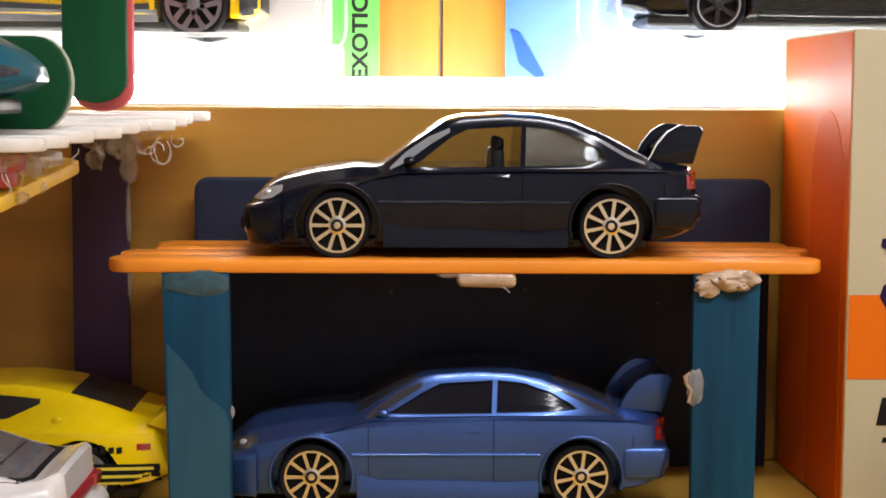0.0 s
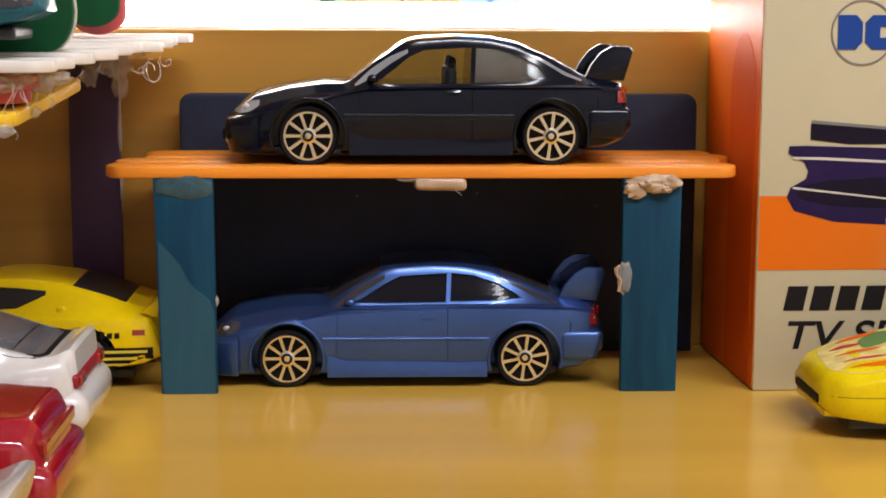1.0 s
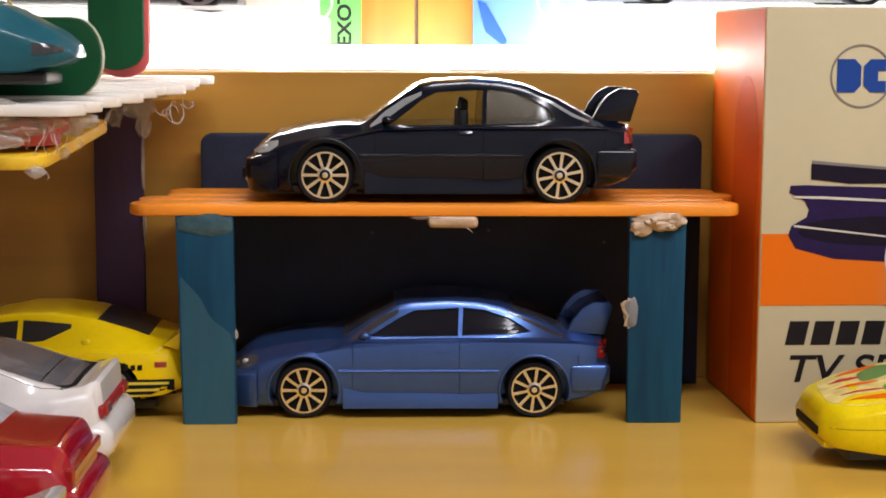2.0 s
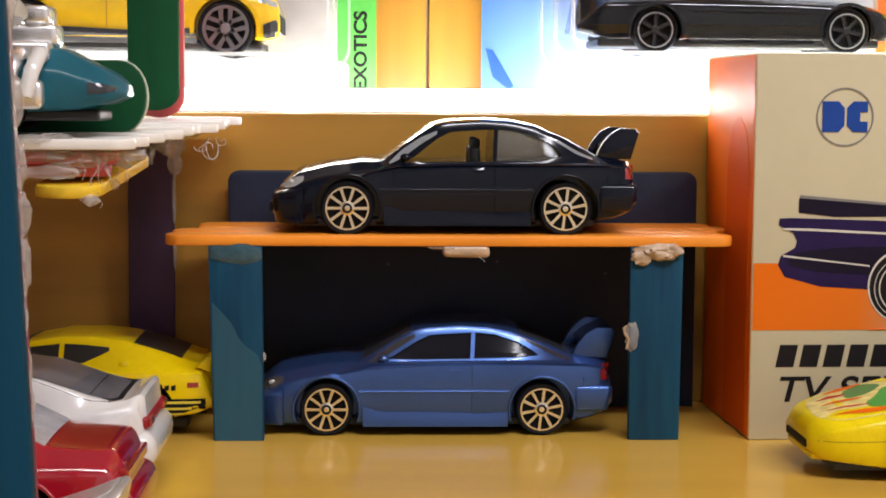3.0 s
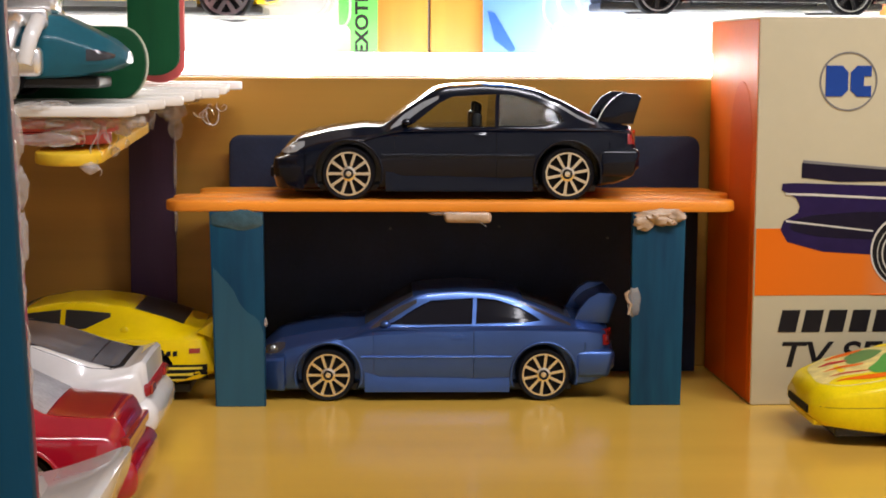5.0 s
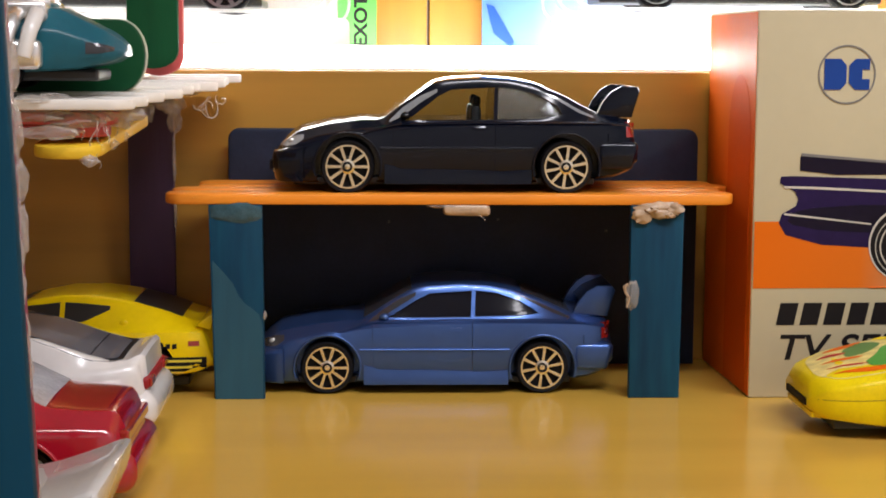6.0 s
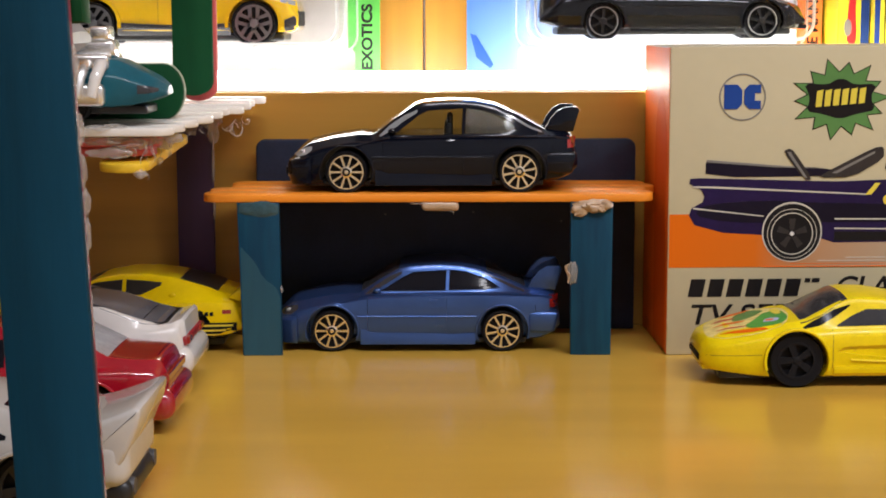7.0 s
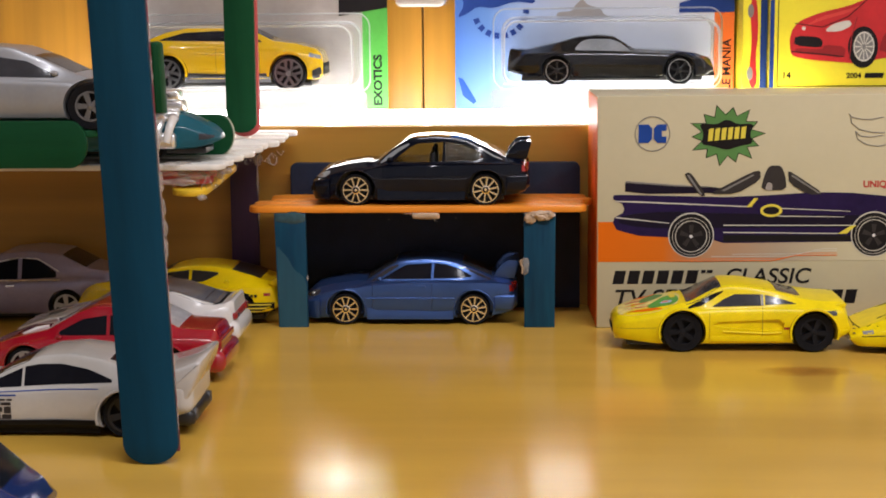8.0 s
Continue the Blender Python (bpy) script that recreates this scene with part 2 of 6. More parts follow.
M_DARKRED = mat("dark_red_ink", (0.26, 0.006, 0.01), 0.4, vary=0.15)
M_PALEINK = mat("pale_ink", (0.62, 0.58, 0.5), 0.4, vary=0.05)
M_WORNPRINT = mat("worn_print", (0.72, 0.60, 0.20), 0.4, vary=0.35, scale=420)
M_CARDWHITE = mat("white_card", (0.72, 0.70, 0.68), 0.5, vary=0.06)
M_CARDGREY = mat("grey_card", (0.36, 0.32, 0.29), 0.5, vary=0.2, scale=25)
M_CARDGREEN = mat("green_card", (0.07, 0.34, 0.05), 0.45, vary=0.12)
M_CARDPALE = mat("pale_blue_card", (0.42, 0.50, 0.68), 0.45, vary=0.2, scale=22)
M_CARDORANGE = mat("orange_strip_card", (0.78, 0.16, 0.02), 0.45, vary=0.08)
M_CARDYEL = mat("yellow_card", (0.78, 0.66, 0.03), 0.45, vary=0.05)
M_NAVYCARD = mat("navy_card", (0.02, 0.05, 0.22), 0.45, vary=0.1, spec=0.15)


def tinted_along(m, stops):
    """Printed colour that changes along x: stops are (millimetres, colour)."""
    nt = m.node_tree
    co = nt.nodes.new("ShaderNodeTexCoord")
    sx = nt.nodes.new("ShaderNodeSeparateXYZ")
    mr = nt.nodes.new("ShaderNodeMapRange")
    x0, x1 = stops[0][0], stops[-1][0]
    mr.inputs[1].default_value, mr.inputs[2].default_value = x0 * MM, x1 * MM
    nt.links.new(co.outputs["Object"], sx.inputs[0])
    nt.links.new(sx.outputs[0], mr.inputs[0])
    ramp = nt.nodes.new("ShaderNodeValToRGB")
    e = ramp.color_ramp.elements
    while len(e) < len(stops):
        e.new(0.5)
    for el, (x, col) in zip(e, stops):
        el.position = (x - x0) / (x1 - x0)
        el.color = (*col, 1)
    nt.links.new(mr.outputs[0], ramp.inputs[0])
    nt.links.new(ramp.outputs[0], nt.nodes["Principled BSDF"].inputs["Base Color"])
    return m


M_BAND = tinted_along(mat("fading_orange_print", (0.72, 0.16, 0.012), 0.45, vary=0.05, spec=0.15), ((0, (0.76, 0.15, 0.004)), (22, (0.72, 0.16, 0.01)), (34, (0.52, 0.26, 0.12)), (62, (0.45, 0.35, 0.25)), (84, (0.60, 0.53, 0.35)), (100, (0.66, 0.585, 0.38))))
M_CARDFADE = tinted_along(mat("fading_blue_print", (0.3, 0.4, 0.6), 0.45, vary=0.1), ((57, (0.05, 0.14, 0.44)), (70, (0.11, 0.23, 0.52)), (84, (0.36, 0.44, 0.62)), (110, (0.64, 0.65, 0.70)), (160, (0.66, 0.66, 0.70))))
M_STAIN = mat("brown_stain", (0.44, 0.15, 0.02), 0.3, vary=0.3, scale=120)


def fade_out(m, centre, size):
    """Lets a stain thin out unevenly towards its rim."""
    nt = m.node_tree
    co = nt.nodes.new("ShaderNodeTexCoord")
    mp = nt.nodes.new("ShaderNodeMapping")
    mp.vector_type = "TEXTURE"
    mp.inputs["Location"].default_value, mp.inputs["Scale"].default_value = centre, size
    gr = nt.nodes.new("ShaderNodeTexGradient")
    gr.gradient_type = "SPHERICAL"
    ns = nt.nodes.new("ShaderNodeTexNoise")
    ns.inputs["Scale"].default_value, ns.inputs["Detail"].default_value = 160.0, 5
    nt.links.new(co.outputs["Object"], mp.inputs[0])
    nt.links.new(co.outputs["Object"], ns.inputs[0])
    nt.links.new(mp.outputs[0], gr.inputs[0])
    mu = nt.nodes.new("ShaderNodeMath")
    mu.operation, mu.use_clamp = "MULTIPLY", True
    nt.links.new(gr.outputs["Fac"], mu.inputs[0])
    nt.links.new(ns.outputs[0], mu.inputs[1])
    m2 = nt.nodes.new("ShaderNodeMath")
    m2.operation, m2.use_clamp = "MULTIPLY", True
    m2.inputs[1].default_value = 0.8
    nt.links.new(mu.outputs[0], m2.inputs[0])
    nt.links.new(m2.outputs[0], nt.nodes["Principled BSDF"].inputs["Alpha"])


fade_out(M_STAIN, (0.1665, -0.0645, 0), (0.015, 0.0075, 0.01))


# ---- builders (lengths in millimetres) ----
def thing(name, x, y, z, label, category, group="", rz=0.0, rx=0.0, ry=0.0, kind=""):
    ob = new(name)
    ob.empty_display_size = 0.005
    ob.matrix_world = pose(x * MM, y * MM, z * MM, rx, ry, rz)
    return tagged(ob, label, category, group, kind)


def finish(name, bm, material, smooth=None):
    for v in bm.verts:
        v.co *= MM
    me = bpy.data.meshes.new(name)
    bm.to_mesh(me)
    bm.free()
    for m in material if isinstance(material, (list, tuple)) else [material]:
        me.materials.append(m)
    if smooth is not None:
        for p in me.polygons:
            p.use_smooth = True
        me.set_sharp_from_angle(angle=radians(smooth))
    return me


def part(name, bm, material, parent=None, label="", smooth=None):
    ob = new(name, finish(name, bm, material, smooth))
    if parent is not None:
        ob.parent = parent
    return tagged(ob, label)


def share(name, me, parent, m, label=""):
    ob = new(name, me)
    ob.parent = parent
    ob.matrix_basis = m
    return tagged(ob, label)


def mm(x, y, z, rx=0, ry=0, rz=0):
    return pose(x * MM, y * MM, z * MM, rx, ry, rz)


def box_bm(x0, x1, y0, y1, z0, z1, bev=0.0, seg=2):
    bm = bmesh.new()
    bmesh.ops.create_cube(bm, size=1)
    for v in bm.verts:
        v.co = Vector(((x0 + x1) / 2 + v.co.x * (x1 - x0), (y0 + y1) / 2 + v.co.y * (y1 - y0), (z0 + z1) / 2 + v.co.z * (z1 - z0)))
    if bev > 0:
        bmesh.ops.bevel(bm, geom=bm.edges[:], offset=bev, segments=seg, affect="EDGES", profile=0.5)
    return bm


def prism_bm(pts, d0, d1, axis="y", bev=0.0):
    """A polygon given in two coordinates, pushed through from d0 to d1 along the third axis."""
    bm = bmesh.new()

    def place(a, b, d):
        return {"y": (a, d, b), "z": (a, b, d), "x": (d, a, b)}[axis]

    low = [bm.verts.new(place(a, b, d0)) for a, b in pts]
    high = [bm.verts.new(place(a, b, d1)) for a, b in pts]
    bm.faces.new(low)
    bm.faces.new(high)
    n = len(pts)
    for i in range(n):
        bm.faces.new((low[i], low[(i + 1) % n], high[(i + 1) % n], high[i]))
    bmesh.ops.recalc_face_normals(bm, faces=bm.faces[:])
    if bev > 0:
        rim = [e for e in bm.edges if abs(place(*((0, 0)), 1)[0]) >= 0 and (e.verts[0] in low) == (e.verts[1] in low)]
        bmesh.ops.bevel(bm, geom=rim, offset=bev, segments=2, affect="EDGES", profile=0.5)
    return bm


def rounded(pts, turns=2):
    """The outline with its corners cut round."""
    for _ in range(turns):
        nxt = []
        for (ax, az), (bx, bz) in zip(pts, pts[1:] + pts[:1]):
            nxt += [(ax * 0.8 + bx * 0.2, az * 0.8 + bz * 0.2), (ax * 0.2 + bx * 0.8, az * 0.2 + bz * 0.8)]
        pts = nxt
    return pts


def round_rect(x0, x1, z0, z1, r, n=6, corners=(1, 1, 1, 1)):
    out = []
    for k, (cx, cz, a) in enumerate(((x1 - r, z0 + r, -90), (x1 - r, z1 - r, 0), (x0 + r, z1 - r, 90), (x0 + r, z0 + r, 180))):
        if corners[k]:
            out += [(cx + r * math.cos(radians(a + 90 * i / n)), cz + r * math.sin(radians(a + 90 * i / n))) for i in range(n + 1)]
        else:
            out.append(((x1, z0), (x1, z1), (x0, z1), (x0, z0))[k])
    return out


def disc(cx, cz, r, n=40, sx=1.0):
    return [(cx + sx * r * math.cos(math.tau * i / n), cz + r * math.sin(math.tau * i / n)) for i in range(n)]


def ring_bm(cx, cz, r0, r1, d0, d1, n=40, axis="y"):
    bm = bmesh.new()
    loops = []
    for r, d in ((r0, d0), (r1, d0), (r1, d1), (r0, d1)):
        loops.append([bm.verts.new({"y": (a, d, b), "z": (a, b, d), "x": (d, a, b)}[axis]) for a, b in disc(cx, cz, r, n)])
    for k in range(4):
        a, b = loops[k], loops[(k + 1) % 4]
        for i in range(n):
            bm.faces.new((a[i], a[(i + 1) % n], b[(i + 1) % n], b[i]))
    bmesh.ops.recalc_face_normals(bm, faces=bm.faces[:])
    return bm


def lathe_bm(profile, n=32):
    """Turns (radius, y) pairs round the y axis, closed on themselves."""
    bm = bmesh.new()
    loops = [[bm.verts.new((r * math.cos(math.tau * i / n), y, r * math.sin(math.tau * i / n))) for i in range(n)] for r, y in profile]
    for k in range(len(loops) - 1):
        a, b = loops[k], loops[k + 1]
        for i in range(n):
            bm.faces.new((a[i], a[(i + 1) % n], b[(i + 1) % n], b[i]))
    bm.faces.new(loops[0])
    bm.faces.new(loops[-1])
    bmesh.ops.recalc_face_normals(bm, faces=bm.faces[:])
    return bm


def join_bm(*many):
    out = bmesh.new()
    for bm in many:
        me = bpy.data.meshes.new("joined")
        bm.to_mesh(me)
        bm.free()
        out.from_mesh(me)
        bpy.data.meshes.remove(me)
    return out


def tube_bm(pts, r, n=6):
    bm = bmesh.new()
    loops = []
    for i, p in enumerate(pts):
        p = Vector(p)
        d = (Vector(pts[min(i + 1, len(pts) - 1)]) - Vector(pts[max(i - 1, 0)])).normalized()
        a = d.cross(Vector((0.3, 0.9, 0.31))).normalized()
        b = d.cross(a)
        rr = r[i] if isinstance(r, (list, tuple)) else r
        loops.append([bm.verts.new(p + rr * (math.cos(math.tau * k / n) * a + math.sin(math.tau * k / n) * b)) for k in range(n)])
    for u, v in zip(loops, loops[1:]):
        for k in range(n):
            bm.faces.new((u[k], u[(k + 1) % n], v[(k + 1) % n], v[k]))
    bm.faces.new(loops[0])
    bm.faces.new(loops[-1])
    bmesh.ops.recalc_face_normals(bm, faces=bm.faces[:])
    return bm


def blob_bm(sx, sy, sz, seed, rough=0.35, at=(0, 0, 0), freq=1.6):
    """An uneven lump such as dried glue."""
    bm = bmesh.new()
    bmesh.ops.create_icosphere(bm, subdivisions=3, radius=1)
    for v in bm.verts:
        k = 1 + rough * noise.noise(v.co * freq + Vector((seed * 7.3, seed * 1.7, seed)))
        v.co = Vector((v.co.x * sx * k + at[0], v.co.y * sy * k + at[1], v.co.z * sz * k + at[2]))
    return bm


def stick_bm(length, width, thick, round_a=True, round_b=True, seed=0):
    """A craft stick along x from 0 to length: flat, with round ends, soft edges and a slight warp."""
    r = width / 2
    pts = []
    if round_b:
        pts += [(length - r * 0.75 + r * 0.75 * math.cos(a), r * math.sin(a)) for a in np.linspace(-math.pi / 2, math.pi / 2, 13)]
    else:
        pts += [(length, -r), (length, r)]
    if round_a:
        pts += [(r * 0.75 - r * 0.75 * math.cos(a), -r * math.sin(a)) for a in np.linspace(-math.pi / 2, math.pi / 2, 13)]
    else:
        pts += [(0, r), (0, -r)]
    bm = prism_bm(pts, -thick / 2, thick / 2, "z")
    rim = [e for e in bm.edges if abs(e.verts[0].co.z - e.verts[1].co.z) < 1e-6]
    bmesh.ops.bevel(bm, geom=rim, offset=thick * 0.18, segments=2, affect="EDGES", profile=0.5)
    cut = [f for f in bm.faces if len(f.verts) > 6]
    bmesh.ops.triangulate(bm, faces=cut)
    return bm


def words(name, text, size, material, parent, x, y, z, rx=90, ry=0, rz=0, shear=0.0, label="", bold=0.0, width=None, align="LEFT"):
    """Lettering in the built-in font as a thin raised mesh; size is the height of a capital."""
    cu = bpy.data.curves.new(name, "FONT")
    cu.body, cu.size, cu.shear, cu.extrude, cu.offset, cu.align_x = text, size / 0.72 * MM, shear, 0.02 * MM, bold * MM, align
    tmp = bpy.data.objects.new(name, cu)
    scene.collection.objects.link(tmp)
    bpy.context.view_layer.update()
    me = bpy.data.meshes.new_from_object(tmp.evaluated_get(bpy.context.evaluated_depsgraph_get()))
    bpy.data.objects.remove(tmp)
    if width:
        xs = [v.co.x for v in me.vertices]
        k = width * MM / (max(xs) - min(xs))
        for v in me.vertices:
            v.co.x *= k
    me.materials.clear()
    me.materials.append(material)
    ob = new(name, me)
    ob.parent = parent
    ob.matrix_basis = mm(x, y, z, rx, ry, rz)
    return tagged(ob, label)


# ---- toy cars ----
def curve_of(points, soft=1.2):
    """A smooth height over x through the given points."""
    px, pz = np.array(points, float).T
    fine = np.linspace(px[0], px[-1], 600)
    step = fine[1] - fine[0]
    k = max(1, int(soft / step))
    raw = np.interp(fine, px, pz)
    pad = np.r_[np.full(k, raw[0]), raw, np.full(k, raw[-1])]
    ker = np.hanning(2 * k + 1)
    sm = np.convolve(pad, ker / ker.sum(), "valid")
    return lambda x: np.interp(x, fine, sm)


class Shape:
    """Surface of a toy car's body: front towards -x, x = 0 at the front hub, z = 0 on the road."""

    def __init__(self, top, belt, bottom, wide, tumble=0.70, crown=0.5, soft=1.2, flare=0.0, hubs=(), roof_soft=None, nose_crown=0.0):
        self.x0, self.x1 = top[0][0], top[-1][0]
        self.top, self.belt, self.bottom = curve_of(top, roof_soft or soft), curve_of(belt, soft), curve_of(bottom, soft)
        self.wide = curve_of(wide, 2.0)
        self.tumble, self.crown, self.flare, self.hubs, self.nose_crown = tumble, crown, flare, hubs, nose_crown

    def section(self, x):
        w, zb, zl, zt = float(self.wide(x)), float(self.bottom(x)), float(self.belt(x)), float(self.top(x))
        zl = min(zl, zt)
        for h in self.hubs:
            w += self.flare * math.exp(-((x - h) / 6.0) ** 2)
        h, g, t = zl - zb, zt - zl, self.tumble
        pts = [(0, zb), (0.5, zb), (0.86, zb), (0.95, zb + 0.05 * h), (0.985, zb + 0.2 * h), (1.0, zb + 0.42 * h), (1.0, zb + 0.66 * h), (0.992, zb + 0.86 * h), (0.972, zb + 0.965 * h), (0.925, zl)]
        up = [(0.02, 0.06), (0.25, 0.28), (0.55, 0.55), (0.82, 0.80), (0.95, 0.93), (1.06, 0.985), (1.3, 1.0)]
        for a, b in up:
            pts.append((0.91 - (0.91 - t) * a, zl + g * b))
        pts += [(t * 0.4, zt), (0, zt)]
        c = self.crown + self.nose_crown * float(np.interp(x, (-14, -10, 3, 9), (0, 1, 1, 0)))
        return [(y * w, z + (c * (1 - y * y) if i >= 9 else 0)) for i, (y, z) in enumerate(pts)]

    def side(self, x, z):
        s = self.section(x)[2:17]
        return float(np.interp(z, [p[1] for p in s], [p[0] for p in s]))

    def roof(self, x, y):
        s = self.section(x)[9:][::-1]
        return float(np.interp(abs(y), [p[0] for p in s], [p[1] for p in s]))

    def mesh(self, n=84):
        bm = bmesh.new()
        u = np.linspace(0, 1, n)
        xs = self.x0 + (self.x1 - self.x0) * (u - 0.03 * np.sin(math.tau * u))
        rows = []
        for x in xs:
            s = self.section(x)
            full = s + [(-y, z) for y, z in s[-2:0:-1]]
            rows.append([bm.verts.new((x, y, z)) for y, z in full])
        m = len(rows[0])
        for a, b in zip(rows, rows[1:]):
            for i in range(m):
                bm.faces.new((a[i], a[(i + 1) % m], b[(i + 1) % m], b[i]))
        for row in (rows[0], rows[-1]):
            c = bm.verts.new(sum((v.co for v in row), Vector()) / m)
            for i in range(m):
                bm.faces.new((row[i], row[(i + 1) % m], c))
        bmesh.ops.recalc_face_normals(bm, faces=bm.faces[:])
        return bm

    def side_patch(self, outline, off=0.12, deep=0.5, sign=-1, nx=18, nz=5, slope=0.0, hang=-99.0):
        """A thin piece that lies on the car's flank: outline is (x, low z, high z) along the car."""
        ox, lo, hi = np.array(outline, float).T
        bm = bmesh.new()
        front, back = [], []
        for x in np.linspace(ox[0], ox[-1], nx):
            a, b = np.interp(x, ox, lo), np.interp(x, ox, hi)
            zs = np.linspace(a, max(b, a + 0.02), nz)
            front.append([bm.verts.new((x, sign * (self.side(x, max(z, hang)) + off - slope * (i / (nz - 1)) ** 2), z)) for i, z in enumerate(zs)])
            back.append([bm.verts.new((x, sign * (self.side(x, max(z, hang)) - deep), z)) for z in zs])
        for g in (front, back):
            for p, q in zip(g, g[1:]):
                for i in range(nz - 1):
                    bm.faces.new((p[i], p[i + 1], q[i + 1], q[i]))
        rim_f = [r[0] for r in front] + front[-1][1:] + [r[-1] for r in front[-2::-1]] + front[0][-2:0:-1]
        rim_b = [r[0] for r in back] + back[-1][1:] + [r[-1] for r in back[-2::-1]] + back[0][-2:0:-1]
        for i in range(len(rim_f)):
            j = (i + 1) % len(rim_f)
            bm.faces.new((rim_f[i], rim_f[j], rim_b[j], rim_b[i]))
        bmesh.ops.recalc_face_normals(bm, faces=bm.faces[:])
        return bm

    def top_patch(self, outline, off=0.12, deep=0.4, nx=14, ny=14):
        """A thin piece that lies on the upper side: outline is (x, half width)."""
        ox, hw = np.array(outline, float).T
        bm = bmesh.new()
        front, back = [], []
        for x in np.linspace(ox[0], ox[-1], nx):
            w = np.interp(x, ox, hw)
            ys = np.linspace(-w, w, ny)
            front.append([bm.verts.new((x, y, self.roof(x, y) + off)) for y in ys])
            back.append([bm.verts.new((x, y, self.roof(x, y) - deep)) for y in ys])
        for g in (front, back):
            for p, q in zip(g, g[1:]):
                for i in range(ny - 1):
                    bm.faces.new((p[i], p[i + 1], q[i + 1], q[i]))
        rim_f = [r[0] for r in front] + front[-1][1:] + [r[-1] for r in front[-2::-1]] + front[0][-2:0:-1]
        rim_b = [r[0] for r in back] + back[-1][1:] + [r[-1] for r in back[-2::-1]] + back[0][-2:0:-1]
        for i in range(len(rim_f)):
            j = (i + 1) % len(rim_f)
            bm.faces.new((rim_f[i], rim_f[j], rim_b[j], rim_b[i]))
        bmesh.ops.recalc_face_normals(bm, faces=bm.faces[:])
        return bm


def carve(bm, cutters):
    """bm with the cutters taken out of it."""
    a = bpy.data.meshes.new("whole")
    bm.to_mesh(a)
    bm.free()
    ob = bpy.data.objects.new("whole", a)
    scene.collection.objects.link(ob)
    used = []
    for c in cutters:
        me = bpy.data.meshes.new("cutter")
        c.to_mesh(me)
        c.free()
        co = bpy.data.objects.new("cutter", me)
        scene.collection.objects.link(co)
        md = ob.modifiers.new("cut", "BOOLEAN")
        md.operation, md.solver, md.object = "DIFFERENCE", "EXACT", co
        used.append((co, me))
    bpy.context.view_layer.update()
    done = bpy.data.meshes.new_from_object(ob.evaluated_get(bpy.context.evaluated_depsgraph_get()))
    out = bmesh.new()
    out.from_mesh(done)
    bpy.data.objects.remove(ob)
    bpy.data.meshes.remove(a)
    bpy.data.meshes.remove(done)
    for co, me in used:
        bpy.data.objects.remove(co)
        bpy.data.meshes.remove(me)
    return out


def wheel_meshes(r, width, rim_r, style, rim_mat):
    """Tyre and rim, facing -y; shared by the four wheels of a car."""
    tyre = lathe_bm([(rim_r * 0.2, -width * 0.22), (rim_r * 0.96, -width * 0.22), (rim_r, -width * 0.47), (r * 0.93, -width / 2), (r, -width * 0.34), (r, width * 0.34), (r * 0.93, width / 2), (rim_r, width * 0.4), (rim_r * 0.25, width * 0.4)], 40)
    bits = [ring_bm(0, 0, rim_r * (0.92 if style == "ten" else 0.87), rim_r * 1.0, -width * 0.50, -width * 0.33)]
    hr = 0.33 if style == "ten" else 0.22
    hub = lathe_bm([(0.02, -width * 0.48), (rim_r * (hr - 0.05), -width * 0.485), (rim_r * hr, -width * 0.46), (rim_r * (hr + 0.02), -width * 0.33), (0.02, -width * 0.33)], 24)
    bits.append(hub)
    n = {"ten": 10, "five": 5, "y": 10, "plain": 6}[style]
    for k in range(n):
        a = math.tau * k / n + 0.31
        w0, w1 = rim_r * {"ten": 0.055, "five": 0.14}.get(style, 0.075), rim_r * {"ten": 0.072, "five": 0.2}.get(style, 0.10)
        if style == "y":
            a = math.tau * (k // 2) / 5 + (0.22 if k % 2 else -0.22)
        pts = [(-w0, rim_r * 0.18), (w0, rim_r * 0.18), (w1, rim_r * 0.92), (-w1, rim_r * 0.92)]
        if style == "y":
            s = -1 if k % 2 else 1
            pts = [(x + s * 0.18 * rim_r * (1 - z / rim_r), z) for x, z in pts]
        ca, sa = math.cos(a), math.sin(a)
        bits.append(prism_bm([(x * ca - z * sa, x * sa + z * ca) for x, z in pts], -width * 0.46, -width * 0.34))
    return finish("tyre", tyre, M_TYRE, 35), finish("rim", join_bm(*bits), rim_mat, 30)


def add_wheels(car, hubs, track, r, width, rim_r, style, rim_mat, cap=None):
    tyre, rim = wheel_meshes(r, width, rim_r, style, rim_mat)
    cap_mesh = finish("hub_cap", ring_bm(0, 0, rim_r * 0.13, rim_r * 0.23, -0.12, 0.2, 24), M_BLACKTRIM, 20)
    for x in hubs:
        for s in (-1, 1):
            w = share("wheel", tyre, car, mm(x, s * track, r, 0, 0, 0 if s < 0 else 180))
            share("rim", rim, w, mm(0, 0, 0, 0, 17 * x, 0))
            if style == "ten":
                share("hub_cap", cap_mesh, w, mm(0, -width * 0.485, 0), "black hub ring")


def base_plate(car, x0, x1, w, z0, z1):
    part("base", box_bm(x0, x1, -w, w, z0, z1, 0.5), M_PLASTIC, car, "black plastic base")


def mirror_both(car, shape, x, z, paint):
    for s in (-1, 1):
        y = shape.side(x, z)
        part("mirror", blob_bm(1.1, 0.8, 0.75, 3, 0.15, (x, s * (y + 0.6), z)), paint, car, smooth=60)


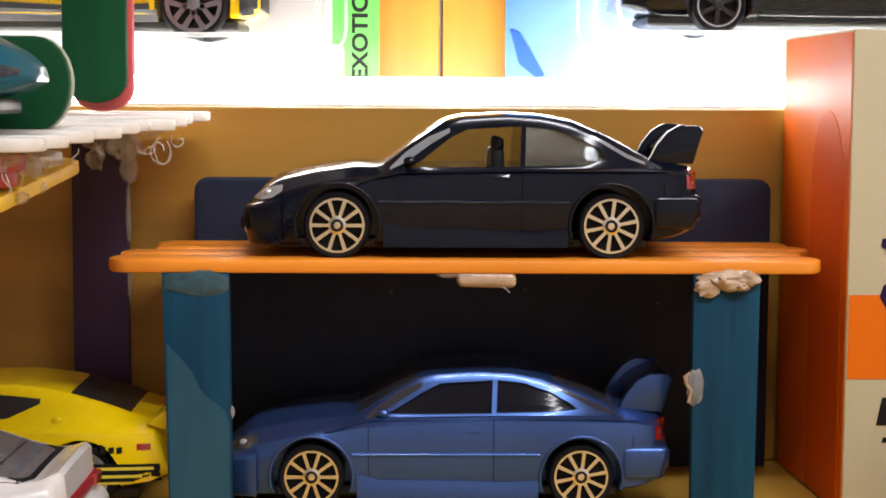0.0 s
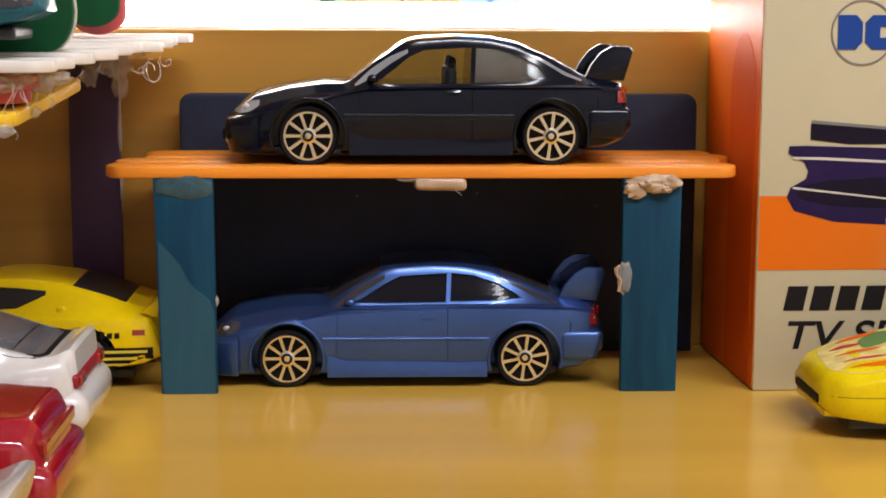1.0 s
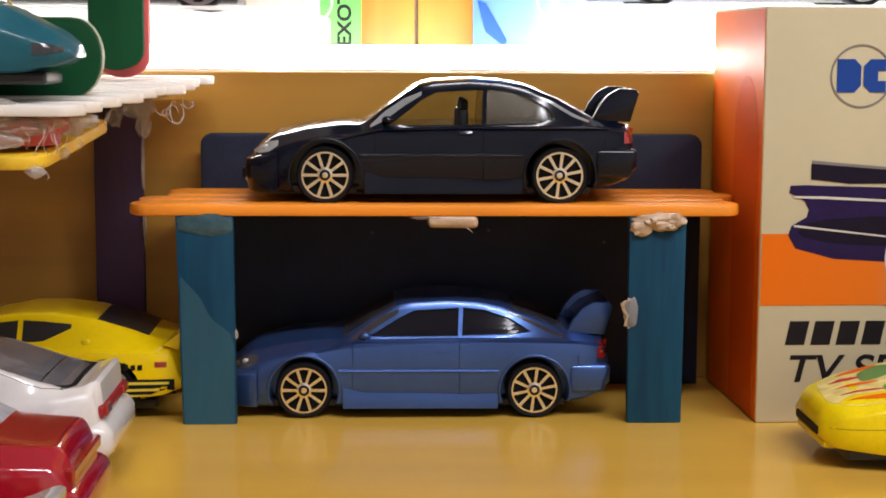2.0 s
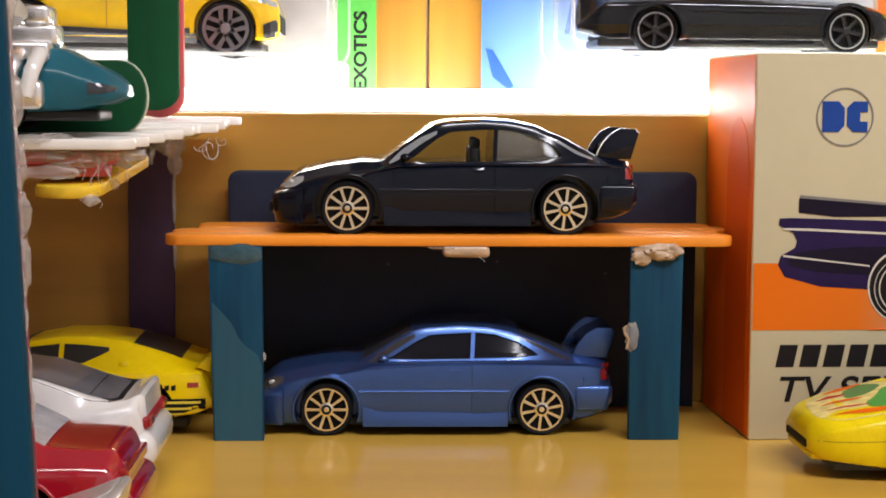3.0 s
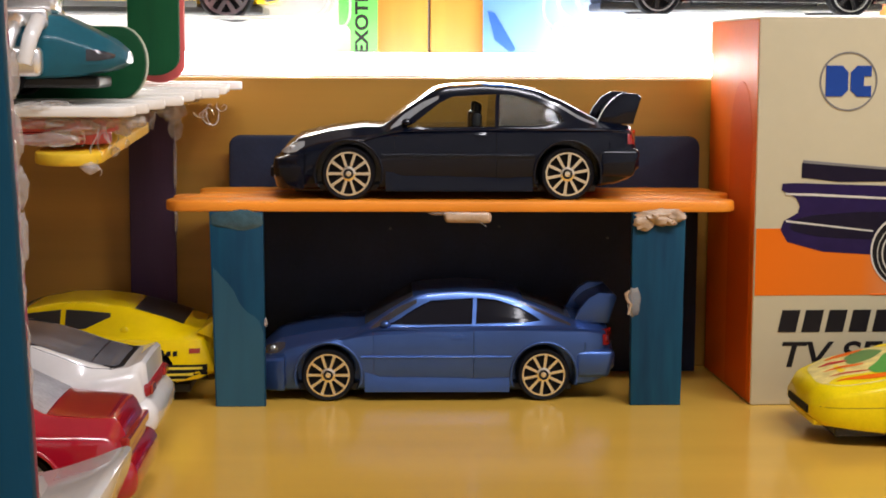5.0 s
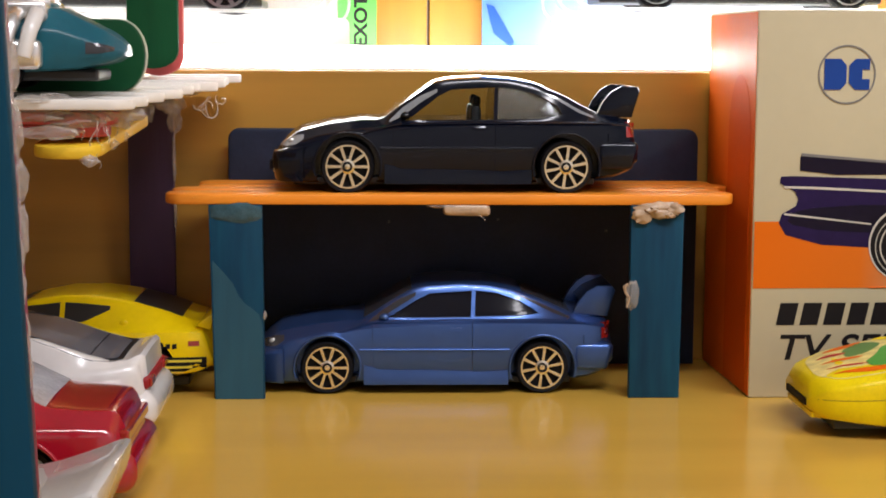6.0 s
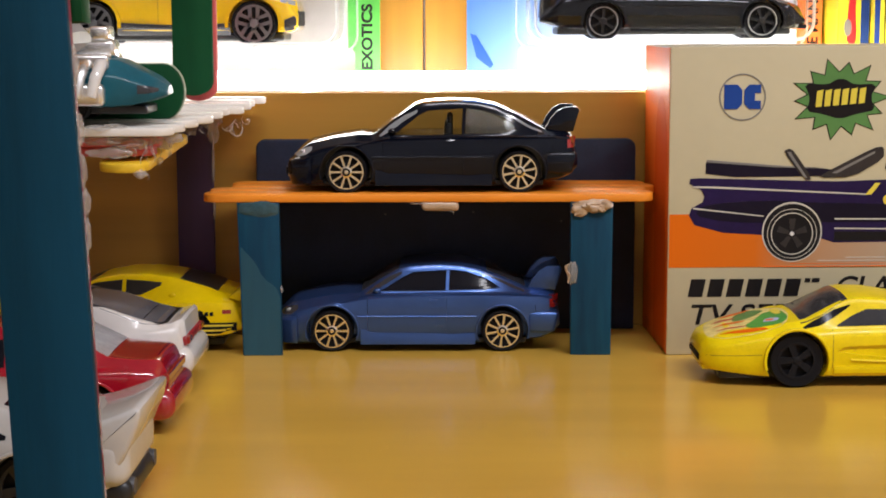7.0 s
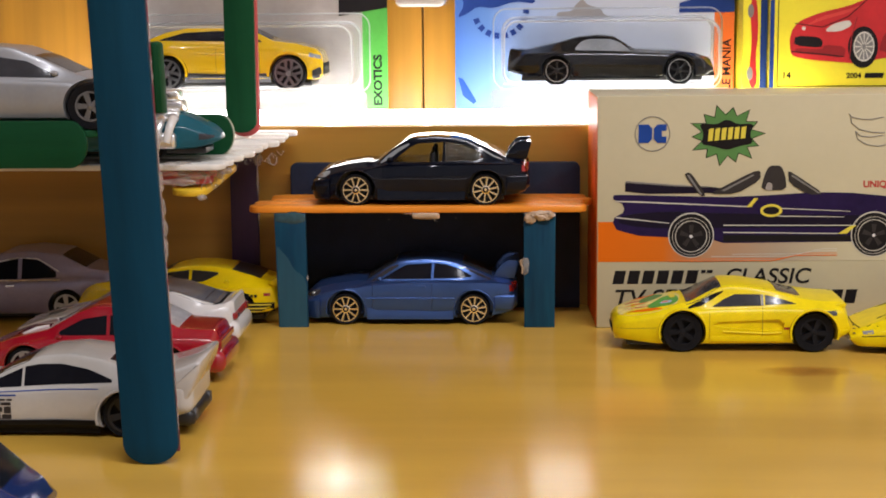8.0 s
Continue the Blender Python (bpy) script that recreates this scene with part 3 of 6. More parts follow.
def coupe(name, x, y, z, paint, glass, label, rz=0.0, lift=0.0):
    """Two-door coupe with a tall wing and ten-spoke rims."""
    car = thing(name, x, y, z, label, "toy car", "matching toy coupes", rz)
    sh = Shape(
        top=[(-14.9, 6.4), (-14.3, 8.4), (-12, 10.1), (-9.8, 11.2), (-4, 12.6), (2, 13.4), (6.6, 13.9), (12, 17.6 + 0.5 * lift), (17.3, 20.6 + lift), (20, 21.2 + lift), (27, 21.6 + lift), (33, 21.3 + lift), (38, 20.4 + lift), (44, 18.2 + 0.7 * lift), (50.5, 15.4), (54, 14.8), (57.4, 14.3), (58.2, 12), (58.6, 8.4)],
        belt=[(-14.9, 6.0), (-14, 7.9), (-11, 9.5), (-6, 11.2), (0, 12.4), (8, 13.8 - 0.6 * lift), (20, 14.6 - 0.8 * lift), (40, 14.9 - 0.8 * lift), (52, 14.6 - 0.4 * lift), (57, 13.8), (58.6, 8)],
        bottom=[(-14.9, 5.5), (-14, 2.6), (-10, 2.1), (0, 2.2), (44, 2.2), (54, 3.4), (57, 4.6), (58.6, 6.5)],
        wide=[(-14.9, 9.3), (-13.4, 12.0), (-9, 13.8), (0, 14.4), (22, 14.5), (44, 14.6), (53, 14.2), (57, 13.2), (58.6, 11.0)],
        tumble=0.70, crown=0.9, nose_crown=1.1, soft=1.0, flare=0.35, hubs=(0, 43.8))
    hi, lo = 0.5 * lift, -0.8 * lift
    win_f = [(11.4, 15.4 + lo), (13.2, 15.9 + 0.5 * lo), (18.2, 18.9 + hi), (20.9, 20.2 + hi), (29.5, 20.7 + hi), (29.2, 15.6 + lo)]
    win_r = [(30.0, 15.7 + lo), (30.3, 20.7 + hi), (34.4, 20.3 + hi), (38.9, 18.9 + hi), (42.0, 17.2 + hi), (43.2, 16.3 + 0.5 * lo), (39.5, 15.9 + lo)]
    cut = [prism_bm(win_f, -30, 30), prism_bm(win_r, -30, 30)]
    for hx in (0, 43.8):
        for s in (-1, 1):
            cut.append(prism_bm(disc(hx, 5.4, 6.55, 40), s * 8.0, s * 22.0))
    # engraved lines: door gaps, bumper joints
    for s in (-1, 1):
        for lx, z0, z1 in ((9.2, 4.0, 14.4), (29.5, 4.0, 15.4), (-8.8, 5.0, 10.6), (52.2, 5.4, 12.0)):
            cut.append(box_bm(lx - 0.06, lx + 0.06, s * 13.2 if s > 0 else -17, 17 if s > 0 else -13.2, z0, z1))
    body = carve(sh.mesh(), cut)
    part("body", body, paint, car, smooth=32)
    for s in (-1, 1):
        part("side_window", sh.side_patch([(11.7, 15.3 + lo, 15.4 + lo), (13.4, 15.4 + lo, 15.9), (18.4, 15.5 + lo, 19.0 + hi), (20.9, 15.5 + lo, 20.3 + hi), (29.4, 15.5 + lo, 20.8 + hi)], -0.5, 0.75, s), glass, car, "clear side window")
        part("quarter_window", sh.side_patch([(30.1, 15.7 + lo, 20.8 + hi), (34.4, 15.8 + lo, 20.4 + hi), (38.9, 15.9 + lo, 19.0 + hi), (42.0, 16.1 + lo, 17.3 + hi), (43.2, 16.3 + 0.5 * lo, 16.5)], -0.5, 0.75, s), M_SHEENGLASS if glass is M_CLEAR else glass, car, "quarter window")
        part("side_moulding", sh.side_patch([(6.6, 9.15, 9.5), (37.0, 9.15, 9.5)], 0.4, 0.5, s, 20, 7, 0.36), paint, car, smooth=50)
        part("sill_skirt", sh.side_patch([(7.4, 2.0, 5.9), (9.0, 2.0, 5.7), (10.5, 2.0, 5.0), (20, 2.0, 4.9), (27, 2.0, 4.75), (31, 2.0, 4.55), (36.8, 2.0, 4.9)], 0.6, 0.9, s, 30, 9, 0.45, 4.6), paint, car, smooth=50)
        part("belt_moulding", sh.side_patch([(2.0, 12.6 + lo, 13.0 + lo), (9.6, 14.5 + lo, 15.0 + lo), (27, 14.85 + lo, 15.35 + lo), (44, 14.9 + lo, 15.45 + lo), (53, 14.5 + 0.5 * lo, 15.0 + 0.5 * lo)], 0.4, 0.5, s, 26, 7, 0.5), paint, car, smooth=50)
        # black coupe's headlight gets the paler glass, its glints put into the colour
        lamp = part("headlight", sh.side_patch([(-13.6, 9.4, 9.7), (-12.4, 9.3, 10.7), (-10.4, 9.7, 11.5), (-8.8, 10.8, 11.7)], 0.12, 0.5, s, 12, 5), M_PALEGLASS if glass is M_CLEAR else M_SMOKE, car, "dark headlight with a clear lens")
        part("lens", blob_bm(0.75, 0.4, 0.6, 1, 0.05, (-11.2, s * (sh.side(-11.2, 10.4) + 0.1), 10.4)), M_LENS, lamp, "round clear lens", 60)
        part("tail_light", sh.side_patch([(55.9, 11.4, 14.4), (58.3, 11.4, 14.0)], 0.18, 0.5, s, 6, 4), M_TAIL, car, "red tail light lens")
        part("door_handle", sh.side_patch([(25.0, 12.9, 13.6), (27.4, 12.9, 13.6)], 0.3, 0.4, s, 5, 3), paint, car)
        for hx in (0, 43.8):
            arch = ring_bm(hx, 5.4, 6.5, 7.0, s * (sh.side(hx, 10) - 0.6), s * (sh.side(hx, 10) + 0.16), 44)
            bmesh.ops.delete(arch, geom=[v for v in arch.verts if v.co.z < 3.2], context="VERTS")
            bmesh.ops.bevel(arch, geom=[e for e in arch.edges if len(e.link_faces) == 2 and e.calc_face_angle(0) > 1.0], offset=0.18, segments=2, affect="EDGES", profile=0.5)
            part("wheel_arch", arch, paint, car, smooth=50)
    # black coupe's screens carry the LED glare in their pale colour
    pane = M_PALEGLASS if glass is M_CLEAR else M_SMOKE
    front = [sh.top_patch([(7.4, 9.6), (11, 9.9), (17.2, 9.4)], 0.06, 0.3)]
    back = [sh.top_patch([(39.8, 8.6), (45, 9.0), (49.8, 9.4)], 0.06, 0.3)]
    for s in (-1, 1):
        front.append(sh.side_patch([(8.4, 14.2, 14.6), (11.0, 15.4, 16.6 + hi), (14.6, 17.6 + hi, 19.0 + hi), (18.0, 19.7 + hi, 20.4 + hi)], 0.05, 0.3, s, 16, 5))
        back.append(sh.side_patch([(38.6, 20.0 + hi, 20.1 + hi), (42.4, 18.1 + hi, 18.7 + hi), (46.4, 16.2, 16.9), (49.4, 15.2, 15.6)], 0.05, 0.3, s, 14, 5))
    part("windscreen", join_bm(*front), pane, car, "glossy windscreen")
    part("rear_window", join_bm(*back), pane, car, "glossy rear window")
    mirror_both(car, sh, 11.6, 15.6, paint)
    # wing: two swept end plates and a blade
    plate = [(50.2, 15.4), (51.6, 18.2), (53.4, 20.4), (55.4, 21.5), (58.6, 21.4), (59.2, 20.6), (57.6, 15.2)]
    for s in (-1, 1):
        part("wing_plate", prism_bm(plate, s * 7.8, s * 9.4, bev=0.25), paint, car, smooth=40)
    part("wing_blade", prism_bm([(52.4, 17.6), (54.6, 19.6), (58.7, 21.3), (59.2, 20.6), (55.0, 18.0)], -8.6, 8.6, bev=0.15), paint, car, smooth=40)
    # bumpers stand proud of the nose and tail
    nose = [(-15.4, 4.6), (-15.6, 6.6), (-15.3, 8.3), (-13.0, 9.0), (-8.9, 9.3), (-8.9, 4.0), (-12, 2.2), (-14.8, 2.3)]
    bum = bmesh.new()
    for k, (ys, sx) in enumerate(((-14.5, 6.0), (-13.9, 2.6), (-12.0, 0.8), (-7, 0.1), (0, -0.2), (7, 0.1), (12.0, 0.8), (13.9, 2.6), (14.5, 6.0))):
        for px, pz in nose:
            bum.verts.new((min(px + sx, -8.8) if px < -9 else px, ys, pz))
    bum.verts.ensure_lookup_table()
    n = len(nose)
    for k in range(8):
        for i in range(n):
            bum.faces.new([bum.verts[q] for q in (k * n + i, k * n + (i + 1) % n, (k + 1) * n + (i + 1) % n, (k + 1) * n + i)])
    bum.faces.new(bum.verts[:n])
    bum.faces.new(bum.verts[8 * n:])
    bmesh.ops.recalc_face_normals(bum, faces=bum.faces[:])
    bmesh.ops.bevel(bum, geom=[e for e in bum.edges if abs(e.verts[0].co.y - e.verts[1].co.y) > 0.1], offset=0.3, segments=2, affect="EDGES", profile=0.5)
    part("front_bumper", bum, paint, car, smooth=45)
    part("front_grille", box_bm(-15.95, -14.0, -7.5, 7.5, 4.2, 6.4, 0.4), M_BLACKTRIM, car, "black lower grille")
    for s in (-1, 1):
        part("fog_light", blob_bm(0.7, 0.9, 0.6, 2, 0.05, (-14.3, s * 11.0, 4.6)), M_LENS, car, "small fog light", 60)
    tail = box_bm(50.0, 59.2, -14.6, 14.6, 4.8, 10.5, 1.2, 3)
    for v in tail.verts:
        if v.co.z < 6.5:
            v.co.x -= 0.9 if v.co.x > 55 else 0
        if abs(v.co.y) > 11 and v.co.x > 56:
            v.co.x -= 0.8
    cutw = prism_bm(disc(43.8, 5.4, 6.8, 36), -20, 20)
    part("rear_bumper", carve(tail, [cutw]), paint, car, smooth=45)
    for sy in (-5.2, 5.2):
        seat = join_bm(box_bm(24.8, 27.0, sy - 3.0, sy + 3.0, 10, 17.6, 0.9), box_bm(25.4, 27.0, sy - 1.5, sy + 1.5, 17.0, 19.4, 0.7))
        part("seat", seat, M_PLASTIC, car, smooth=40)
    base_plate(car, -11, 50, 10.6, 1.5, 3.2)
    add_wheels(car, (0, 43.8), 12.3, 5.4, 4.2, 4.4, "ten", M_GOLD)
    return car


def plain_car(name, x, y, z, paint, label, top, belt, bottom, wide, hubs, wheel_r, windows=(), screens=(), rz=0.0, tumble=0.72,
              rim=None, style="five", glass=None, screen_glass=None, rim_r=None, flare=0.3, soft=1.0, group="", crown=0.5, rx=0.0, arch=0.0, recess=(), base_w=10.6):
    """A toy car from its outlines: side windows as (x, low, high) rows, screens as (x, half width) rows."""
    car = thing(name, x, y, z, label, "toy car", group, rz, rx)
    sh = Shape(top, belt, bottom, wide, tumble, crown, soft, flare, hubs)
    glass = glass or M_DARKGLASS
    cut = []
    for hx in hubs:
        for s in (-1, 1):
            cut.append(prism_bm(disc(hx, wheel_r, wheel_r * 1.13, 32), s * 8.0, s * 24.0))
    for pts in recess:
        mx, mz = sum(a for a, _ in pts) / len(pts), sum(b for _, b in pts) / len(pts)
        for s in (-1, 1):
            y = sh.side(mx, mz)
            cut.append(prism_bm(pts, s * (y - 0.7), s * (y + 6.0)))
    part("body", carve(sh.mesh(), cut), paint, car, smooth=44)
    for s in (-1, 1):
        for w in windows:
            part("side_window", sh.side_patch(w, 0.1, 0.5, s), glass, car, "dark side window")
        if arch:
            for hx in hubs:
                flank = sh.side(hx, wheel_r * 1.7)
                lip = ring_bm(hx, wheel_r, wheel_r * 1.1, wheel_r * 1.1 + arch, s * (flank - 0.9), s * (flank + 0.25), 44)
                bmesh.ops.delete(lip, geom=[v for v in lip.verts if v.co.z < wheel_r * 0.6], context="VERTS")
                bmesh.ops.bevel(lip, geom=[e for e in lip.edges if len(e.link_faces) == 2 and e.calc_face_angle(0) > 1.0], offset=0.2, segments=2, affect="EDGES", profile=0.5)
                part("wheel_arch", lip, paint, car, smooth=60)
    for k, w in enumerate(screens):
        part("windscreen" if k == 0 else "rear_window", sh.top_patch(w, 0.1, 0.4), screen_glass or glass, car, "glossy screen")
    base_plate(car, sh.x0 + 4, sh.x1 - 5, base_w, 1.5, 3.4)
    add_wheels(car, hubs, float(sh.wide(hubs[0])) - 2.3, wheel_r, 4.4, rim_r or wheel_r * 0.78, style, rim or M_RIM)
    return car, sh


# ---- setting: desk, back board, ledge, upper panel, room ----
desk = part("desk_top", box_bm(-700, 800, -900, 44, -25, 0, 1.0), M_DESK)
tagged(desk, "glossy yellow-brown wood laminate desk top", "desk", kind="structure")
board = part("back_board", box_bm(-700, 800, 42, 58, 0.02, 65, 0.4), M_BOARD)
tagged(board, "brown wood laminate board at the back of the desk", "back board", kind="structure")
ledge = part("ledge", box_bm(-700, 800, 58, 86, 0.02, 65, 0.3), M_CARDWHITE)
tagged(ledge, "pale ledge behind the back board", "ledge", kind="structure")
for x0, x1 in ((-700, 44.6), (45.2, 800)):
    up = part("wall_panel", box_bm(x0, x1, 86, 98, 0.02, 420, 0.3), M_UPPER)
    tagged(up, "honey-coloured wood panel behind the ledge", "wall", kind="structure")
for nm, b in (("wall_back", (-1600, 1600, 800, 900, -750, 1500)), ("wall_front", (-1600, 1600, -1900, -1800, -750, 1500)),
              ("wall_left", (-1700, -1600, -1900, 900, -750, 1500)), ("wall_right", (1600, 1700, -1900, 900, -750, 1500)),
              ("ceiling", (-1700, 1700, -1900, 900, 1500, 1600)), ("floor", (-1700, 1700, -1900, 900, -850, -750))):
    tagged(part(nm, box_bm(*b), M_ROOM), "plain pale room plaster surface", nm.split("_")[0], kind="structure")

# ---- LED strip on the ledge ----
led = thing("led_strip", 0, 44, 65, "glowing white LED strip along the ledge edge", "LED strip")
part("tape", box_bm(-110, 185, 0, 6, 0.02, 0.5), M_CARDWHITE, led)
part("diffuser", prism_bm([(0.2, 0.5), (5.8, 0.5), (5.6, 3.6), (4.4, 5.4), (1.6, 5.4), (0.4, 3.6)], -110, 185, "x"), M_LED, led, "glowing diffuser", 40)
for k in range(8):
    x = -52.5 + 33.3 * k
    part("led_chip", box_bm(x - 2.5, x + 2.5, -0.4, 0.3, 1.2, 4.4, 0.2), M_CHIP, led, "bright LED chip")

# ---- black panel behind the stand ----
panel = thing("black_panel", 0, 36, 0, "matt black board with rounded corners leaning upright", "panel")
part("board", prism_bm(round_rect(-0.1, 103.1, 0.05, 52.4, 2.4, 6, (0, 1, 1, 0)), 0, 3.0, bev=0.4), M_PANEL, panel, smooth=40)
for x, z in ((35, 32), (59, 32.5), (83, 30), (20, 36)):
    part("speck", blob_bm(0.3, 0.15, 0.3, x, 0.3, (x, -0.05, z)), M_GREYPLASTIC, panel)

# ---- centre stand of craft sticks ----
stand = thing("stick_stand", 0, 0, 0, "orange craft-stick shelf on teal stick posts with hot glue", "display stand")
for k, (dx, yy, rz) in enumerate(((0, 5.0, 0.0), (-1.2, 14.2, 0.25), (1.6, 23.2, -0.2), (-0.6, 31.0, 0.1))):
    st = share("shelf_stick", finish("shelf_stick", stick_bm(114 - k * 1.1, 9.4, 2.1), M_ORANGE, 40), stand, mm(-9.8 + dx + (1.5 * k), yy, 40.15, 0, 0, rz), "orange painted stick")
for x0, x1, tilt in ((0, 10, 0.0), (83.2, 93.4, 0.0)):
    for yy in (1.2,):
        part("post", prism_bm([(x0, 0.02), (x1, 0.02), (x1 - (0.3 if x0 == 0 else -0.3), 39.1), (x0 - (0.9 if x0 == 0 else 0.2), 39.1)], 0.2, 2.3, bev=0.3), M_TEALPOST, stand, "teal painted stick post", 40)
for k, (dx, dz, sx, sz) in enumerate(((0, 0.6, 4.4, 1.1), (-3.2, -0.9, 2.0, 1.5), (0.4, -0.3, 2.6, 1.3), (3.4, 0.3, 1.8, 1.3), (-1.4, 0.2, 1.6, 1.0), (2.2, -0.8, 1.3, 0.7))):
    part("glue", blob_bm(sx, 0.9 + 0.15 * k, sz, 11 + k, 0.5, (88.3 + dx, 0.1, 38.0 + dz), 2.2), M_GLUEWOOD, stand, "lumpy dried glue", 60)
part("glue", blob_bm(5.2, 0.3, 2.0, 2, 0.3, (4.7, 0.12, 37.6), 1.6), M_SMEAR, stand, "paint-smeared glue film", 60)
part("paint_patch", prism_bm([(0.3, 0.06), (9.7, 0.06), (9.6, 15.0), (8.9, 17.2), (7.6, 18.4), (6.3, 19.2), (5.0, 20.8), (3.7, 23.6), (2.2, 25.4), (-0.2, 28.0)], 0.17, 0.3), M_GREENTEAL, stand, "greener paint patch")
stub = box_bm(45.6, 54.9, 0.2, 3.0, 36.9, 39.2, 0.9, 4)
for v in stub.verts:
    v.co += 0.35 * noise.noise_vector(v.co * 0.7)
part("stub", stub, M_GLUEWOOD, stand, "wooden stub glued under the shelf", 60)
part("glue", blob_bm(3.2, 0.9, 0.5, 7, 0.4, (45.5, 1.2, 38.8), 1.6), M_GLUE, stand, smooth=60)
part("glue", blob_bm(1.3, 0.6, 2.9, 9, 0.4, (83.6, 0.0, 21.0), 1.8), M_GLUE, stand, "pale glue drop on the post edge", 60)
part("glue_thread", tube_bm([(82.6, -0.2, 23.4), (81.9, -0.3, 22.8), (82.1, -0.3, 21.6), (82.9, -0.3, 20.6), (82.4, -0.2, 18.6)], [0.2, 0.4, 0.3, 0.3, 0.2], 8), M_GLUEWOOD, stand, "curled pale glue", 60)
part("glue", blob_bm(0.35, 0.4, 0.9, 4, 0.4, (10.1, 0.3, 17.0), 2.0), M_GLUE, stand, smooth=60)
part("glue_thread", tube_bm([(52.6, 0.3, 37.2), (53.4, 0.1, 36.6), (53.9, 0.2, 36.1)], 0.09), M_GLUE, stand)

coupe("toy_coupe", 26.5, 18.2, 41.0, M_BLACKPAINT, M_CLEAR, "glossy black toy coupe with gold ten-spoke rims on the orange shelf", lift=1.0)
coupe("toy_coupe", 22.3, 19.2, 0, M_BLUEPAINT, M_DARKGLASS, "metallic blue toy coupe with dark windows under the shelf")

# ---- printed carton on the right ----
carton = thing("printed_carton", 107.5, 0, 0, "cream and orange printed toy carton standing on the desk", "carton", rz=2.0)
part("box", box_bm(0, 128, 0, 40, 0.02, 77.8, 0.35), M_CREAM, carton, "cream card box", 40)
part("side_print", box_bm(-0.12, 0.02, 0.4, 39.6, 0.4, 77.4), M_BOXORANGE, carton, "orange printed side")
# arch of deeper orange laid over the carton's left side
part("side_arch", prism_bm([(3.0, 0.6), (3.0, 52)] + [(12 - 9 * math.cos(a), 52 + 13 * math.sin(a)) for a in np.linspace(0, math.pi, 16)] + [(21, 0.6)], -0.2, -0.1, "x"), M_BOXDARK, carton, "deep orange arch shape")
part("band", box_bm(0.3, 127.7, -0.1, 0.02, 22.4, 35.9), M_BAND, carton, "printed band fading from orange to cream")
badge = part("round_badge", ring_bm(18.1, 65.2, 5.55, 5.85, -0.16, 0.02), M_GREYINK, carton, "round printed badge outline")
part("badge_bar", prism_bm([(13.5, 62.2), (16.8, 62.2), (18.0, 63.5), (18.0, 67.0), (16.8, 68.3), (13.5, 68.3)], -0.16, 0.02), M_BLUEINK, badge)
part("badge_bar", prism_bm([(19.8, 62.2), (22.7, 62.2), (22.7, 64.3), (21.2, 64.3), (21.2, 66.2), (22.7, 66.2), (22.7, 68.3), (19.8, 68.3), (18.5, 67.0), (18.5, 63.5)], -0.16, 0.02), M_BLUEINK, badge)
star = []
for i in range(28):
    a = math.tau * i / 28 + 0.05
    rr = (1.0, 0.66, 0.9, 0.66)[i % 4]
    star.append((42.6 + rr * 12.4 * math.cos(a), 64.6 + rr * 10.0 * math.sin(a)))
part("star_outline", prism_bm([(42.6 + (x - 42.6) * 1.05, 64.6 + (z - 64.6) * 1.05) for x, z in star], -0.09, 0.02), M_INK, carton)
burst = part("star_badge", prism_bm(star, -0.14, 0.02), M_GREENINK, carton, "green star-burst print")
part("star_bar", prism_bm(rounded([(34.2, 61.6), (38, 61.0), (42.6, 59.6), (47, 61.0), (51.4, 61.8), (50.2, 65), (51.6, 68.4), (46, 68.2), (43.6, 69.6), (41.6, 69.6), (39.4, 68.2), (33.4, 68.6), (35, 65)], 1), -0.2, -0.1), M_INK, burst)
for i in range(6):
    x = 36.4 + 2.15 * i
    part("star_bar", prism_bm([(x, 62.6 + 0.35 * i * 0.5), (x + 1.5, 62.8 + 0.17 * i), (x + 1.9, 67.0 + 0.12 * i), (x + 0.3, 66.6 + 0.12 * i)], -0.26, -0.18), M_YELINK, burst)


def ink(name, pts, material, parent, layer, label=""):
    return part(name, prism_bm(pts, -0.1 - 0.06 * layer, 0.02), material, parent, label)


art = ink("car_print", [(5.2, 43.6), (5.4, 44.9), (8, 45.0), (42, 44.0), (54, 44.4), (72, 45.4), (84, 45.2), (100, 43.6), (114, 40), (121, 36), (121, 33), (112, 30.0), (100, 29.0), (84, 28.8), (42, 28.6), (36, 30.5), (24, 30.6), (14, 31.2), (6.6, 33.2), (5.2, 35.6), (5.8, 37.4), (8.6, 39.0), (9.0, 40.4), (8.2, 42.0)], M_PURPLEINK, carton, 1, "printed picture of a purple open car")
ink("print_fin", rounded([(9.2, 45.2), (9.2, 49.6), (11, 49.4), (24, 48.2), (40, 47.4), (46, 45.4)], 1), M_PLUMINK, art, 0.5)
ink("print_fin_edge", [(9.4, 49.0), (9.4, 49.6), (26, 48.2), (40, 47.2), (26, 47.7)], M_GREYINK, art, 1.4)
ink("print_shade", rounded([(6.4, 35.6), (9.0, 38.4), (24, 39.4), (40, 38.6), (110, 37.2), (118, 35.0), (112, 33.4), (42, 33.8), (30, 33.4), (14, 34.0)], 1), M_PLUMINK, art, 1.6)
ink("print_shade", [(42, 29.0), (84, 29.1), (86, 30.9), (42, 31.4)], M_INK, art, 1.7)
